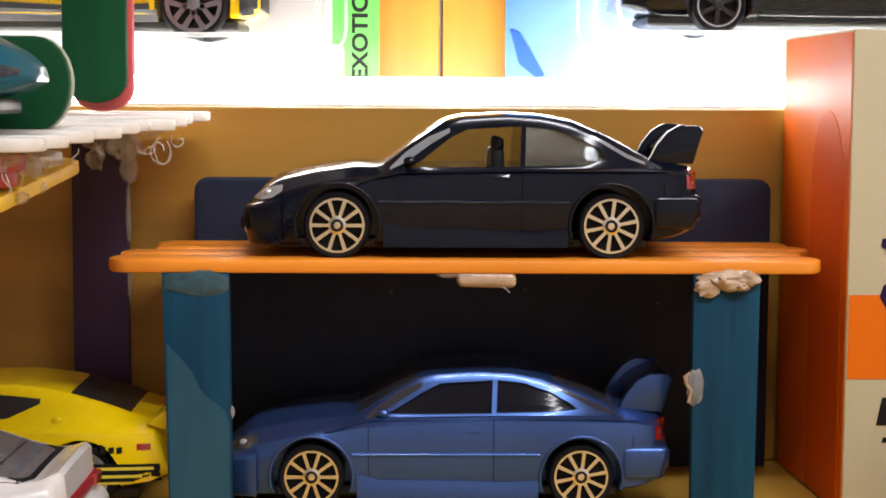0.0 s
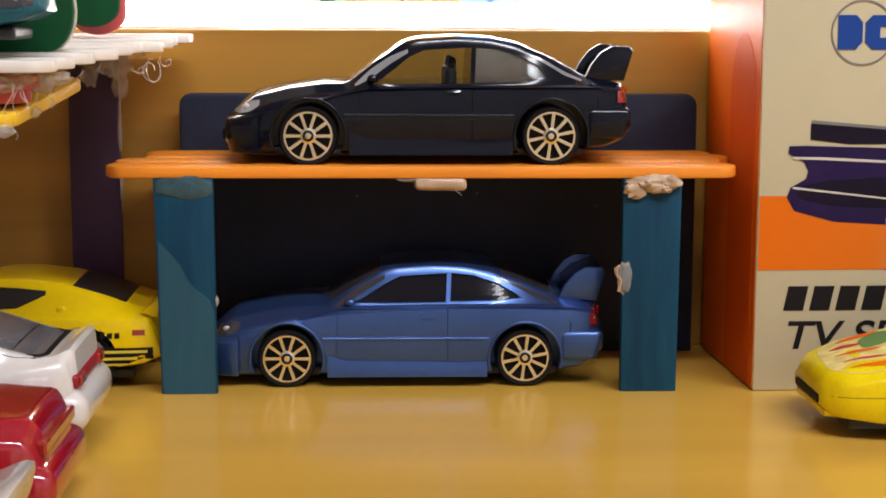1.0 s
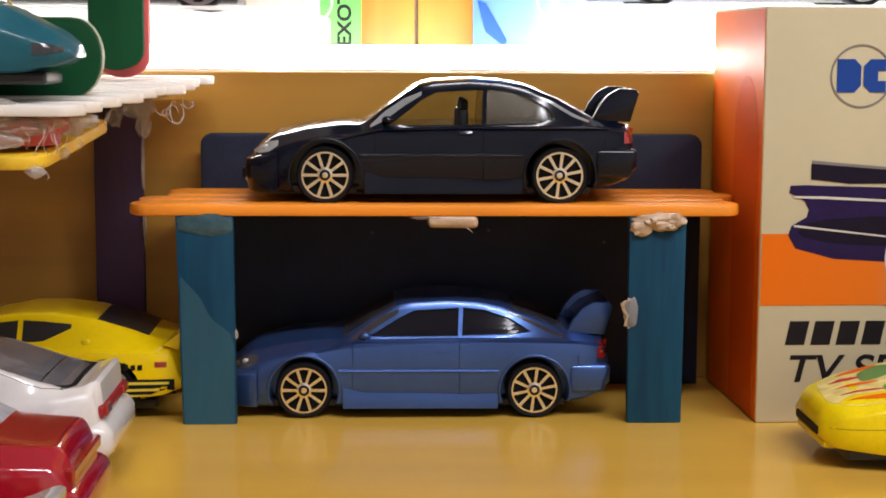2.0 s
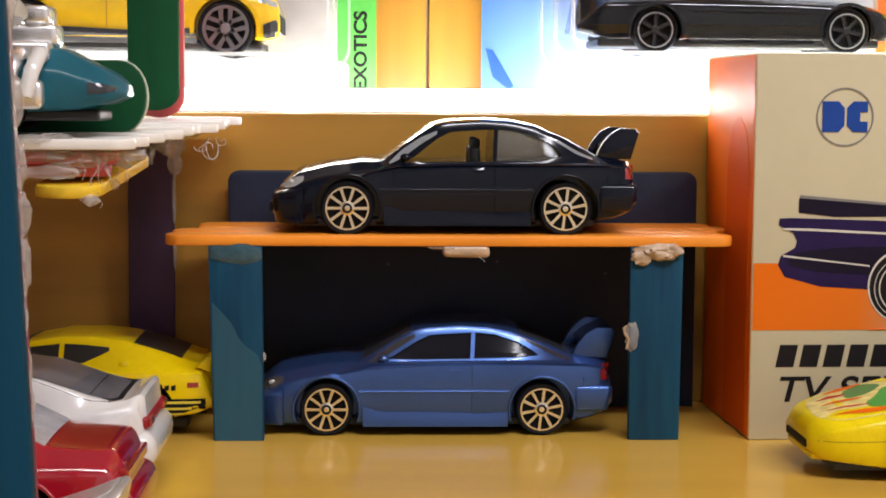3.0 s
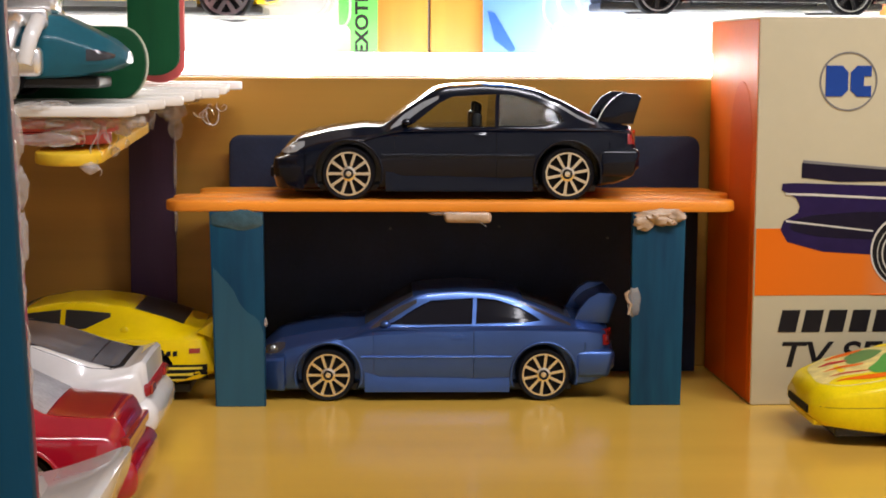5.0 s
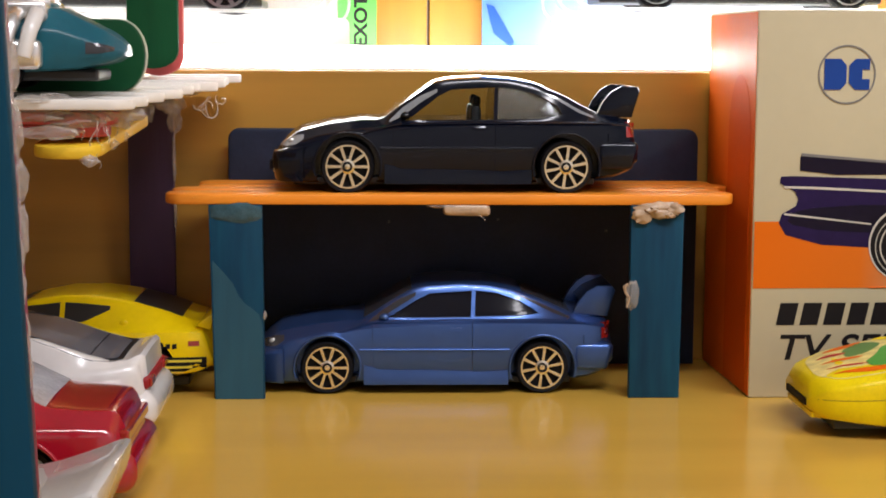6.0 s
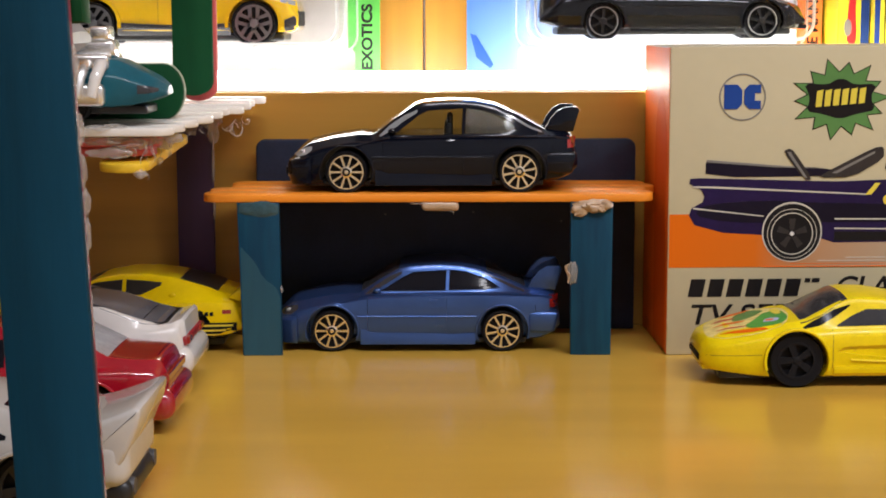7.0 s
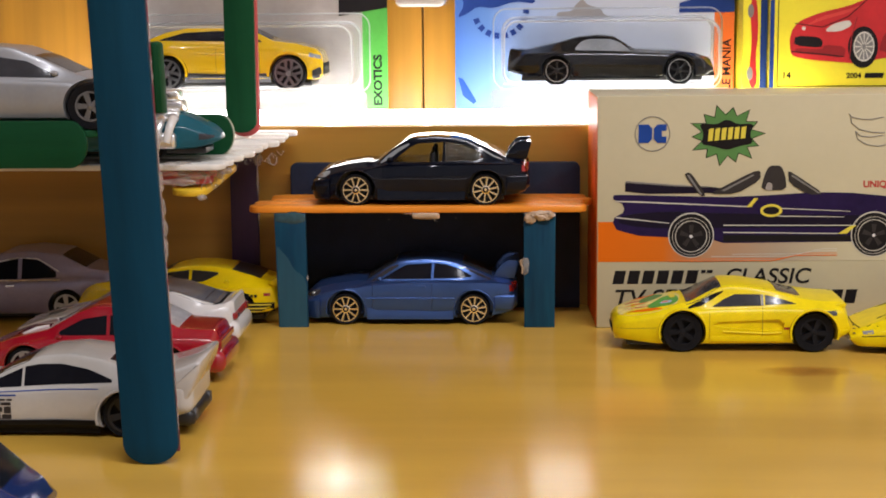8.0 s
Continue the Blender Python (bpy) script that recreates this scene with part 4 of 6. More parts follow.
for pts in ([(6.0, 42.6), (12, 42.4), (50, 40.6), (50.6, 40.9), (12, 42.9), (6.0, 43.0)], [(42, 34.4), (86, 34.1), (86, 34.4), (42, 34.75)], [(42, 32.0), (80, 31.4), (80, 31.7), (42, 32.35)], [(60, 40.0), (84, 38.9), (84, 39.1), (60, 40.3)], [(60, 37.4), (82, 37.0), (82, 37.2), (60, 37.7)], [(6.2, 37.2), (24, 35.2), (24, 35.5), (6.2, 37.6)]):
    ink("print_line", pts, M_PALEINK, art, 2.2)
for pts in ([(49.6, 40.6), (51.2, 40.7), (53.4, 43.6), (52.0, 43.6)], [(80.0, 31.4), (83.0, 31.5), (86.2, 34.2), (84.4, 34.2)]):
    ink("print_accent", pts, M_YELINK, art, 2.4, "pale yellow printed accent")
for pts in ([(28.6, 51.6), (30.2, 52.4), (31.4, 51.6), (36.2, 44.6), (34.2, 44.4)], [(37.4, 45.0), (40, 46.6), (51.4, 52.4), (54, 52.8), (54, 49.6), (46, 45.0)], [(63.0, 52.6), (64.6, 52.0), (75.5, 44.8), (70, 44.6), (63.6, 48.4)], [(54.2, 46.2), (62.8, 46.2), (62.2, 51.2), (60.8, 54.4), (56.8, 54.4), (55.2, 51)]):
    ink("print_glass", rounded(pts, 1), M_DARKINK, art, 1.8)
for pts in ([(41, 46.2), (51.6, 51.6), (51.8, 51.1), (42.2, 46.0)], [(64.4, 51.4), (74, 45.2), (73.2, 45.1), (64.2, 50.8)], [(29.6, 51.4), (30.4, 51.5), (34.8, 45.0), (34.2, 44.9)]):
    ink("print_gleam", pts, M_GREYINK, art, 2.6)
ink("print_seat", rounded([(55.4, 46.2), (58.0, 46.2), (58.0, 48.4), (56.4, 49.0)], 1), M_CARDGREY, art, 2.7)
ink("print_badge", disc(57.8, 39.4, 2.15, 30, 1.7), M_YELINK, art, 2.4)
ink("print_badge", disc(57.8, 39.4, 1.35, 20, 2.0), M_INK, art, 3.2)
for cx in (31.3, 92.0):
    ink("print_arch", disc(cx, 31.3, 7.6), M_PALEINK, art, 1.9)
    ink("print_arch", disc(cx, 31.2, 7.25), M_INK, art, 2.0)
    ink("print_tyre", disc(cx, 30.9, 6.5), M_INK, art, 2.8)
    part("print_ring", ring_bm(cx, 30.9, 5.1, 5.35, -0.36, -0.2), M_PALEINK, art)
    part("print_ring", ring_bm(cx, 30.9, 6.15, 6.3, -0.36, -0.2), M_PALEINK, art)
    for k in range(5):
        a = math.tau * k / 5 + 0.3
        ink("print_spoke", [(cx + 3.9 * math.cos(a + d) if r else cx + 1.0 * math.cos(a + d), 30.9 + (3.9 if r else 1.0) * math.sin(a + d)) for r, d in ((0, -0.5), (1, -0.22), (1, 0.22), (0, 0.5))], M_DARKINK, art, 3.4)
    ink("print_hub", disc(cx, 30.9, 0.55, 16), M_CARDWHITE, art, 4.4)
for i in range(4):
    z = 22.5 + 0.75 * i
    part("band_line", tube_bm([(24 + 7 * i, -0.1, z), (58 + 3 * i, -0.1, z), (60 + 3 * i, -0.1, z + 0.25), (66 + 3 * i, -0.1, z + 1.7), (80, -0.1, z + 1.75)], 0.09 if i else 0.16, 6), M_BOXORANGE if i < 2 else M_PALEINK, carton)


def slanted_bar(x0, x1, z0, z1, parent, material=None, y0=-0.1, y1=0.02):
    k = (z1 - z0) * 0.2
    return part("print_bar", prism_bm([(x0, z0), (x1, z0), (x1 + k, z1), (x0 + k, z1)], y0, y1), material or M_INK, parent)


for i in range(6):
    slanted_bar(5.2 + 4.85 * i, 8.9 + 4.85 * i, 14.9, 19.4, carton)
slanted_bar(34.8, 36.2, 18.4, 19.5, carton)
slanted_bar(36.6, 38.6, 18.4, 19.5, carton)
words("lettering", "CLASSIC", 5.2, M_INK, carton, 42.4, -0.06, 14.9, shear=0.2, bold=0.11, width=28.6)
words("lettering", "TV SERIES", 5.2, M_INK, carton, 5.2, -0.06, 7.9, shear=0.2, bold=0.11, width=36)
for i in range(9):
    slanted_bar(45.0 + 4.7 * i, 48.7 + 4.7 * i, 7.9, 12.6, carton)
words("lettering", "UNIQ", 2.2, M_REDINK, carton, 88.0, -0.06, 47.0, shear=0.0, bold=0.09)
for pts in ([(82.6, 71.4), (83.8, 70.2), (86.5, 69.6), (90, 69.4), (94, 70.2)], [(83.2, 71.0), (83.6, 68.4), (86.2, 66.2), (90.5, 65.2), (94.5, 65.0)], [(85.0, 65.6), (86.6, 64.0), (90.0, 63.6), (94, 64.2)], [(85.0, 65.6), (85.8, 63.0), (88.6, 61.2), (92.4, 60.6), (95, 61.0)]):
    part("flame_print", tube_bm([(a, -0.08, c) for a, c in pts], 0.15, 6), M_GREYINK, carton, "outline of a printed flame shape")

# ---- loose cars on the right ----
gt_top = [(-21.4, 7.6), (-20.6, 9.6), (-15, 11.6), (-7, 13.4), (-1, 14.3), (2.6, 15.0), (7.2, 17.4), (11.4, 19.4), (14, 19.9), (20, 19.7), (28, 18.4), (36, 16.2), (43, 15.3), (49.5, 15.0), (51.2, 13.8), (52, 8)]
gt_belt = [(-21.4, 7.0), (-19, 9.2), (-8, 11.8), (0, 12.8), (12, 13.4), (30, 13.8), (44, 13.8), (50, 13.4), (52, 7.6)]
gt_bot = [(-21.4, 5.2), (-20, 3.6), (-8, 2.4), (10, 2.4), (44, 2.8), (49, 4.2), (52, 6)]
gt_wide = [(-21.4, 8.2), (-20.2, 10.6), (-17.5, 12.4), (-13, 13.8), (-6, 14.7), (10, 14.4), (26, 14.6), (40, 15.3), (48, 14.8), (52.0, 13.0)]
sport, ssh = plain_car("toy_sports_car", 132.6, -24, 0, M_LEMON, "worn yellow toy sports car with colourful bonnet print on the desk", gt_top, gt_belt, gt_bot, gt_wide, (0, 40.6), 6.4,
                       windows=[[(9.4, 14.2, 14.4), (13, 14.3, 16.6), (16.4, 14.4, 18.0), (24.2, 14.6, 17.9)], [(25.6, 14.8, 17.8), (29, 15.0, 17.0), (35.0, 15.1, 15.3)]],
                       screens=[[(1.2, 11.8), (6.4, 11.2), (12.2, 10.0)], [(29.5, 8.6), (33, 8.2), (37, 7.6)]], style="five", rim=M_BLACKTRIM, glass=M_SMOKE, screen_glass=M_SMOKE, rim_r=4.4, soft=1.3, flare=0.8, crown=1.0, arch=0.7,
                       recess=([(9.4, 8.6), (11, 9.7), (29.6, 10.6), (31.4, 9.4), (31.0, 7.4), (27, 6.9), (14, 7.8)],))
for s in (-1, 1):
    part("screen_corner", ssh.side_patch([(1.6, 13.6, 14.0), (5.6, 14.4, 16.0), (9.0, 16.2, 17.8), (12.6, 18.6, 19.0)], 0.1, 0.3, s, 14, 5), M_DARKGLASS, sport, "dark corner of the wrapped windscreen")
    part("door_pillar", ssh.side_patch([(24.3, 14.7, 17.9), (25.1, 14.7, 17.9)], 0.3, 0.3, s, 4, 6), M_LENS, sport, "pale bare-metal door pillar")
    part("intake_lip", ssh.side_patch([(12.5, 6.5, 6.9), (26, 5.9, 6.3), (30.5, 6.3, 6.7)], 0.32, 0.4, s, 14, 4, 0.25), M_LEMON, sport)
part("front_lip", prism_bm([(-20.9, 3.4), (-21.0, 4.4), (-18, 4.8), (-17.0, 3.0)], -9, 9, bev=0.3), M_LEMON, sport, "yellow front lip", 40)
part("intake", box_bm(-21.75, -20.5, -7, 7, 5.2, 6.6, 0.2), M_BLACKTRIM, sport, "black front intake")
part("tail_wing", prism_bm([(45.5, 14.4), (49.6, 15.1), (50.9, 14.9), (50.4, 13.8)], -12.5, 12.5, bev=0.2), M_LEMON, sport, "low yellow tail wing", 40)
for vy in (-5, 0, 5):
    part("engine_vent", box_bm(38.5, 43.5, vy - 1.5, vy + 1.5, 14.2, 15.5, 0.2), M_BLACKTRIM, sport, "black engine vent")
for s in (-1, 1):
    part("door_seam", ssh.side_patch([(8.2, 4.6, 13.6), (8.38, 4.6, 13.6)], 0.06, 0.2, s, 2, 8), M_YELSHADE, sport)
    part("door_seam", ssh.side_patch([(24.6, 5.2, 14.2), (24.78, 5.2, 14.2)], 0.06, 0.2, s, 2, 8), M_YELSHADE, sport)
    part("red_mark", ssh.side_patch([(31.2, 7.4, 8.1), (33.8, 7.5, 8.1)], 0.1, 0.2, s, 4, 3), M_DARKRED, sport, "worn red mark")
    part("sill", ssh.side_patch([(8.6, 2.6, 5.2), (31.0, 2.8, 5.2)], 0.45, 0.5, s, 12, 4, 0.3), M_LEMON, sport)
    # thin shadow of the bumper crease, drawn as a dark yellow strip
    part("bumper_shadow_line", ssh.side_patch([(-20.2, 7.0, 7.15), (-8.0, 7.7, 7.85)], 0.04, 0.3, s, 12, 3), M_YELSHADE, sport)
    part("scuff", ssh.side_patch([(44, 12.0, 13.2), (47.5, 11.8, 13.4)], 0.1, 0.3, s, 6, 3), M_GREYPLASTIC, sport, "bare worn metal patch")
    part("bumper_end", ssh.side_patch([(48.6, 5.4, 7.2), (51.6, 5.6, 7.2)], 0.4, 0.5, s, 5, 3), M_LEMON, sport)


def bonnet_print(pts, material, layer, label=""):
    """A flat printed shape that follows the bonnet: pts are (x, y)."""
    pts = rounded(pts, 2)
    bm = bmesh.new()
    mid = bm.verts.new((sum(a for a, _ in pts) / len(pts), sum(c for _, c in pts) / len(pts), 0))
    ring = [bm.verts.new((a, c, 0)) for a, c in pts]
    for i in range(len(ring)):
        bm.faces.new((mid, ring[i], ring[(i + 1) % len(ring)]))
    bmesh.ops.subdivide_edges(bm, edges=bm.edges[:], cuts=2, use_grid_fill=True)
    for v in bm.verts:
        v.co.z = ssh.roof(v.co.x, v.co.y) + 0.07 + 0.025 * layer
    bmesh.ops.recalc_face_normals(bm, faces=bm.faces[:])
    part("bonnet_print", bm, material, sport, label, 60)


bonnet_print([(-20, -7), (-16, -11), (-8, -12.6), (-2, -11.5), (0, -4), (0, 6), (-6, 11), (-14, 10), (-19, 6)], M_WORNPRINT, 0, "pale worn bonnet print")
for k, (pts, m) in enumerate((
        ([(-10, -10.5), (-3, -11.0), (-0.4, -6), (-1, 3), (-5, 2), (-8, -4), (-11, -7)], M_CARDGREEN),
        ([(-13, -2), (-8, -1), (-4, 5), (-7, 9), (-12, 5)], M_GREENINK),
        ([(-18, -8.5), (-12, -11.0), (-6, -12.0), (-7, -11.0), (-13, -9.6)], M_BOXORANGE),
        ([(-18.5, -5.0), (-13, -7.4), (-9.5, -8.0), (-13, -6.2)], M_REDINK),
        ([(-18.5, -1.5), (-12, -3.6), (-9.5, -3.0), (-14, -1.4)], M_BOXORANGE),
        ([(-18, 2.5), (-13, 1.0), (-11.5, 2.2), (-15, 3.6)], M_REDINK),
        ([(-7, -7.5), (-3.5, -8.2), (-2.4, -5.6), (-5.4, -4.6)], M_CARDPALE),
        ([(-6.4, -6.8), (-4.4, -7.2), (-3.8, -5.9), (-5.4, -5.4)], M_CARDORANGE),
        ([(-3, -2), (-1.2, -1.6), (-1.2, 5.5), (-3.4, 5.0)], M_YELINK),
        ([(-16, 6), (-10, 6.4), (-6, 9.6), (-12, 9.2)], M_BOXORANGE))):
    bonnet_print(pts, m, 1 + 0.2 * k)

sport2, ssh2 = plain_car("toy_sports_car", 201.5, -28, 0, M_LEMON, "yellow toy sports car with worn edges on the desk", [(-17, 5.2), (-14, 7.4), (-6, 10.4), (6, 14.2), (16, 16.8), (24, 17.4), (40, 16.2), (54, 12.6), (57, 8)], [(-17, 5), (-10, 7.4), (10, 11.2), (40, 12.6), (57, 7.5)], [(-17, 4), (-15, 2.2), (50, 2.2), (57, 5)], [(-17, 10.5), (-14, 13.0), (-6, 14.6), (10, 14.6), (40, 15.2), (52, 15.0), (57.0, 13.0)], (0, 41), 5.6,
                         windows=[[(14, 12.2, 13.6), (24, 12.6, 15.6), (34, 12.8, 15.0)]], screens=[[(7.5, 8.6), (14.0, 8.8)], [(38, 8), (46, 7)]], rim=M_BLACKRIM)
part("nose_trim", prism_bm([(-17.2, 3.6), (-17.1, 4.8), (-15.4, 5.0), (-15.2, 3.6)], -9, 9), M_CHROME, sport2, "worn silver nose edge")
for pts in ([(-12, -10, 0), (-4, -9, 0), (7, -8, 0)], [(-12, 10, 0), (-4, 9, 0), (7, 8, 0)], [(-14, -9, 0), (-14.6, 0, 0), (-14, 9, 0)], [(-9, -11.6, 0), (-8, -6, 0), (-4, -5.6, 0), (-3.4, -11, 0)]):
    part("bonnet_seam", tube_bm([(a, c, ssh2.roof(a, c) + 0.02) for a, c, _ in pts], 0.16, 6), M_BLACKTRIM, sport2)
for k in range(7):
    a, c = -15.6 + 0.5 * (k % 3), -9.5 + 3.1 * k
    part("paint_chip", blob_bm(0.5, 0.8, 0.12, 40 + k, 0.4, (a, c, ssh2.roof(a, c)), 2.0), M_GREYPLASTIC, sport2)
for s in (-1, 1):
    part("side_seam", ssh2.side_patch([(-14, 5.4, 5.65), (-7, 6.0, 6.25)], 0.06, 0.2, s, 8, 3), M_BLACKTRIM, sport2)
    part("front_lamp", ssh2.side_patch([(-13.5, 6.2, 6.9), (-10.5, 6.6, 7.6)], 0.1, 0.2, s, 5, 3), M_PALEGLASS, sport2, "small front lamp")
stain = part("desk_stain", prism_bm([(166 + 18 * math.cos(a) * (1 + 0.05 * math.sin(3 * a)), -64.5 + 8.6 * math.sin(a) * (1 + 0.05 * math.cos(2 * a))) for a in np.linspace(0, math.tau, 40, endpoint=False)], 0.0, 0.015, "z"), M_STAIN)
tagged(stain, "reddish brown stain on the desk top", "stain")

# ---- cars parked under the stick garage ----
fast, fsh = plain_car("toy_fastback", -56.5, 17.5, 0, M_YELPAINT, "glossy yellow toy fastback with black stripes on the desk",
    [(-14, 7.6), (-13, 11.6), (-8, 13.6), (4, 14.8), (10, 15.0), (18, 18.6), (24, 19.7), (31, 19.8), (38, 18.9), (46, 16.7), (52, 14.6), (54.6, 14.4), (55.4, 13.4), (55.8, 8)],
    [(-14, 7.2), (-10, 11.6), (0, 13.2), (20, 13.6), (40, 13.4), (54, 13.2), (55.8, 7.5)], [(-14, 5), (-12, 3.4), (0, 3.0), (44, 3.4), (53, 4.6), (55.8, 6)],
    [(-14, 12), (-10, 14), (10, 14.6), (40, 14.8), (52, 14.4), (55.8, 13.6)], (0, 42), 5.6,
    windows=[[(14, 14.4, 15.8), (18, 14.6, 17.8), (25, 14.8, 18.6)], [(26, 14.8, 18.6), (30, 15.0, 18.4), (35, 17.2, 17.9)]],
    screens=[[(10.8, 9.4), (17.4, 9.2)], [(39.6, 9.0), (49.4, 9.6)]], rim=M_RIM, glass=M_PLASTIC, crown=0.15, tumble=0.66)
for k, (z0, z1) in enumerate(((7.0, 7.5), (5.7, 6.2), (4.6, 5.0))):
    part("stripe", fsh.side_patch([(30, z0, z1), (53.6 - 1.8 * k, z0, z1)], 0.12, 0.3, -1, 12, 3), M_YELINK, fast)
part("lower_band", fsh.side_patch([(-8, 3.2, 8.0), (54.6, 4.8, 8.0)], 0.06, 0.3, -1, 24, 4), M_BLACKTRIM, fast, "black lower band")
part("tail_spoiler", prism_bm([(52.4, 14.2), (55.6, 16.6), (56.0, 16.4), (55.4, 13.2)], -13, 13, bev=0.2), M_YELPAINT, fast, smooth=40)
for k in range(5):
    part("print_bar", fsh.side_patch([(42.6 + 1.3 * k, 9.7, 10.7 + (0.6 if k in (0, 2) else 0)), (43.5 + 1.3 * k, 9.8, 10.8)], 0.1, 0.2, -1, 3, 3), M_BLACKTRIM, fast)
part("badge", fsh.side_patch([(51.0, 10.3, 11.3), (53.2, 10.3, 11.3)], 0.12, 0.3, -1, 4, 3), M_TAIL, fast, "small red side badge")
part("side_cap", blob_bm(0.9, 0.4, 0.9, 2, 0.1, (38.0, -fsh.side(38.0, 14.8), 14.6)), M_YELPAINT, fast, smooth=50)

sedan, sdsh = plain_car("toy_sedan", -118, 22, 0, M_PLUM, "plum-grey metallic toy sedan on the desk",
    [(-14, 7), (-12, 10.4), (-4, 13.0), (6, 14.6), (14, 20.2), (20, 23.4), (30, 24.4), (40, 23.2), (50, 18.2), (54, 17.4), (58, 16.6), (59, 9)],
    [(-14, 6.6), (-8, 10.6), (4, 13.8), (30, 15.0), (50, 15.8), (57, 14.8), (59, 8.5)], [(-14, 5), (-12, 2.8), (50, 2.8), (59, 6)], [(-14, 11.5), (-8, 14), (10, 14.4), (48, 14.4), (59, 12)], (0, 43), 5.6,
    windows=[[(10, 14.8, 16.0), (18, 15.0, 20.4), (26, 15.2, 22.0)], [(27.4, 15.2, 22.0), (33, 15.4, 21.6), (39.5, 15.8, 17.6)]], screens=[[(7.5, 9.4), (18, 9.6)], [(41, 9.4), (49.4, 9.6)]])
for s in (-1, 1):
    part("chrome_strip", sdsh.side_patch([(9, 14.2, 14.6), (41, 14.9, 15.3)], 0.2, 0.3, s, 16, 3), M_CHROME, sedan)
    part("chrome_strip", sdsh.side_patch([(12, 17.4, 17.7), (18, 20.6, 20.9), (26, 22.2, 22.5), (33, 21.8, 22.1), (40.4, 17.6, 17.9)], 0.16, 0.3, s, 22, 3), M_CHROME, sedan)
    part("door_handle", sdsh.side_patch([(22, 12.6, 13.2), (25, 12.7, 13.3)], 0.3, 0.3, s, 4, 3), M_CHROME, sedan)

targa, tsh = plain_car("toy_hatchback", -62.5, -36, 0, M_WHITEPAINT, "white toy coupe with a smoked rear hatch",
    [(-15, 6), (-13, 9), (-4, 12.0), (6, 14.0), (16, 19.4), (22, 21.8), (30, 22.2), (38, 20.4), (46, 17.7), (50, 16.7), (52.4, 16.9), (54.6, 17.8), (55.4, 17.5), (55.8, 15.0), (56, 8)],
    [(-15, 5.6), (-8, 9), (6, 12.6), (30, 14.0), (44, 15.4), (50, 15.9), (54.6, 16.6), (56, 7.5)], [(-15, 4.4), (-12, 2.6), (48, 2.6), (56, 5)], [(-15, 11), (-10, 13.6), (10, 14.4), (40, 14.8), (49, 14.6), (53, 13.8), (56, 11.4)], (0, 41), 5.6,
    windows=[[(12, 13.4, 14.6), (18, 13.6, 18.0), (25, 13.8, 19.0)], [(26, 13.8, 19.0), (32, 14.0, 18.0), (35, 14.4, 16.0)]], screens=[[(8, 9), (17, 9.2)], [(31.6, 8.2), (33.8, 9.8), (38, 10.5), (46, 10.8), (49.4, 10.0), (50.6, 8.4)]], glass=M_DARKGLASS, screen_glass=M_SMOKEDHATCH, crown=0.3, soft=0.7, tumble=0.8)
part("hatch_seal", tsh.top_patch([(30.6, 9.0), (32.8, 11.2), (38, 12.1), (46.6, 12.3), (50.4, 11.6), (51.6, 9.6)], 0.08, 0.3), M_BLACKTRIM, targa, "black hatch seal")
part("rear_bumper", box_bm(49.5, 57.6, -13.6, 13.6, 5.0, 11.8, 2.9, 6), M_WHITEPAINT, targa, "white rear bumper", 60)
part("tail_panel", box_bm(54.4, 56.1, -11.0, 11.0, 11.8, 14.0, 0.6, 3), M_DARKRED, targa, "dark red tail panel", 50)
for s in (-1, 1):
    part("tail_light", box_bm(55.8, 56.6, s * 8.4 - 2.2, s * 8.4 + 2.2, 12.2, 13.8, 0.3), M_TAIL, targa, "red tail light")
part("bonnet_vent", tsh.top_patch([(-6, 3.0), (0, 3.6)], 0.06, 0.2), M_GREYPLASTIC, targa, "grey bonnet vent")

redcar, rsh = plain_car("toy_red_car", -62.0, -70, 0, M_REDPAINT, "glossy red toy sports car with silver screens",
    [(-15, 6.4), (-13, 9.8), (-4, 13.0), (6, 15.4), (14, 19.8), (20, 22.2), (30, 22.4), (37, 20.0), (45, 15.9), (50, 15.4), (55, 15.2), (56.6, 12.8), (57, 8)],
    [(-15, 6.0), (-8, 10.0), (6, 13.6), (30, 14.0), (50, 13.8), (55, 13.4), (57, 7.5)], [(-15, 4.4), (-12, 2.4), (48, 2.4), (57, 4)], [(-15, 11), (-10, 13.6), (10, 14.2), (40, 14.6), (50, 14.2), (54.5, 13.4), (57, 11.4)], (0, 41.5), 5.6,
    windows=[[(10, 14.4, 15.4), (17, 14.5, 19.0), (24, 14.6, 20.1)], [(25, 14.6, 20.1), (31, 14.6, 19.0), (35, 14.8, 15.8)]], screens=[[(6.8, 9.2), (14, 9.0)], [(36.6, 9.4), (44.8, 10.4)]], glass=M_DARKGLASS, screen_glass=M_SILVERGLASS, arch=0.6)
part("rear_bumper", box_bm(50.5, 58.6, -13.8, 13.8, 3.0, 9.8, 2.8, 6), M_REDPAINT, redcar, smooth=50)
part("tail_panel", box_bm(55.6, 57.2, -10.6, 10.6, 10.6, 12.6, 0.4), M_TAIL, redcar, "dark red tail panel")
for s in (-1, 1):
    part("bonnet_scoop", tube_bm([(-2, s * 7.5, rsh.roof(-2, 7.5)), (2, s * 7.0, rsh.roof(2, 7.0) + 0.4), (5, s * 5.0, rsh.roof(5, 5.0) + 0.2)], [0.3, 0.7, 0.3], 8), M_WHITEPAINT, redcar, "white bonnet scoop edge", 60)
mirror_both(redcar, rsh, 10.2, 14.0, M_REDPAINT)

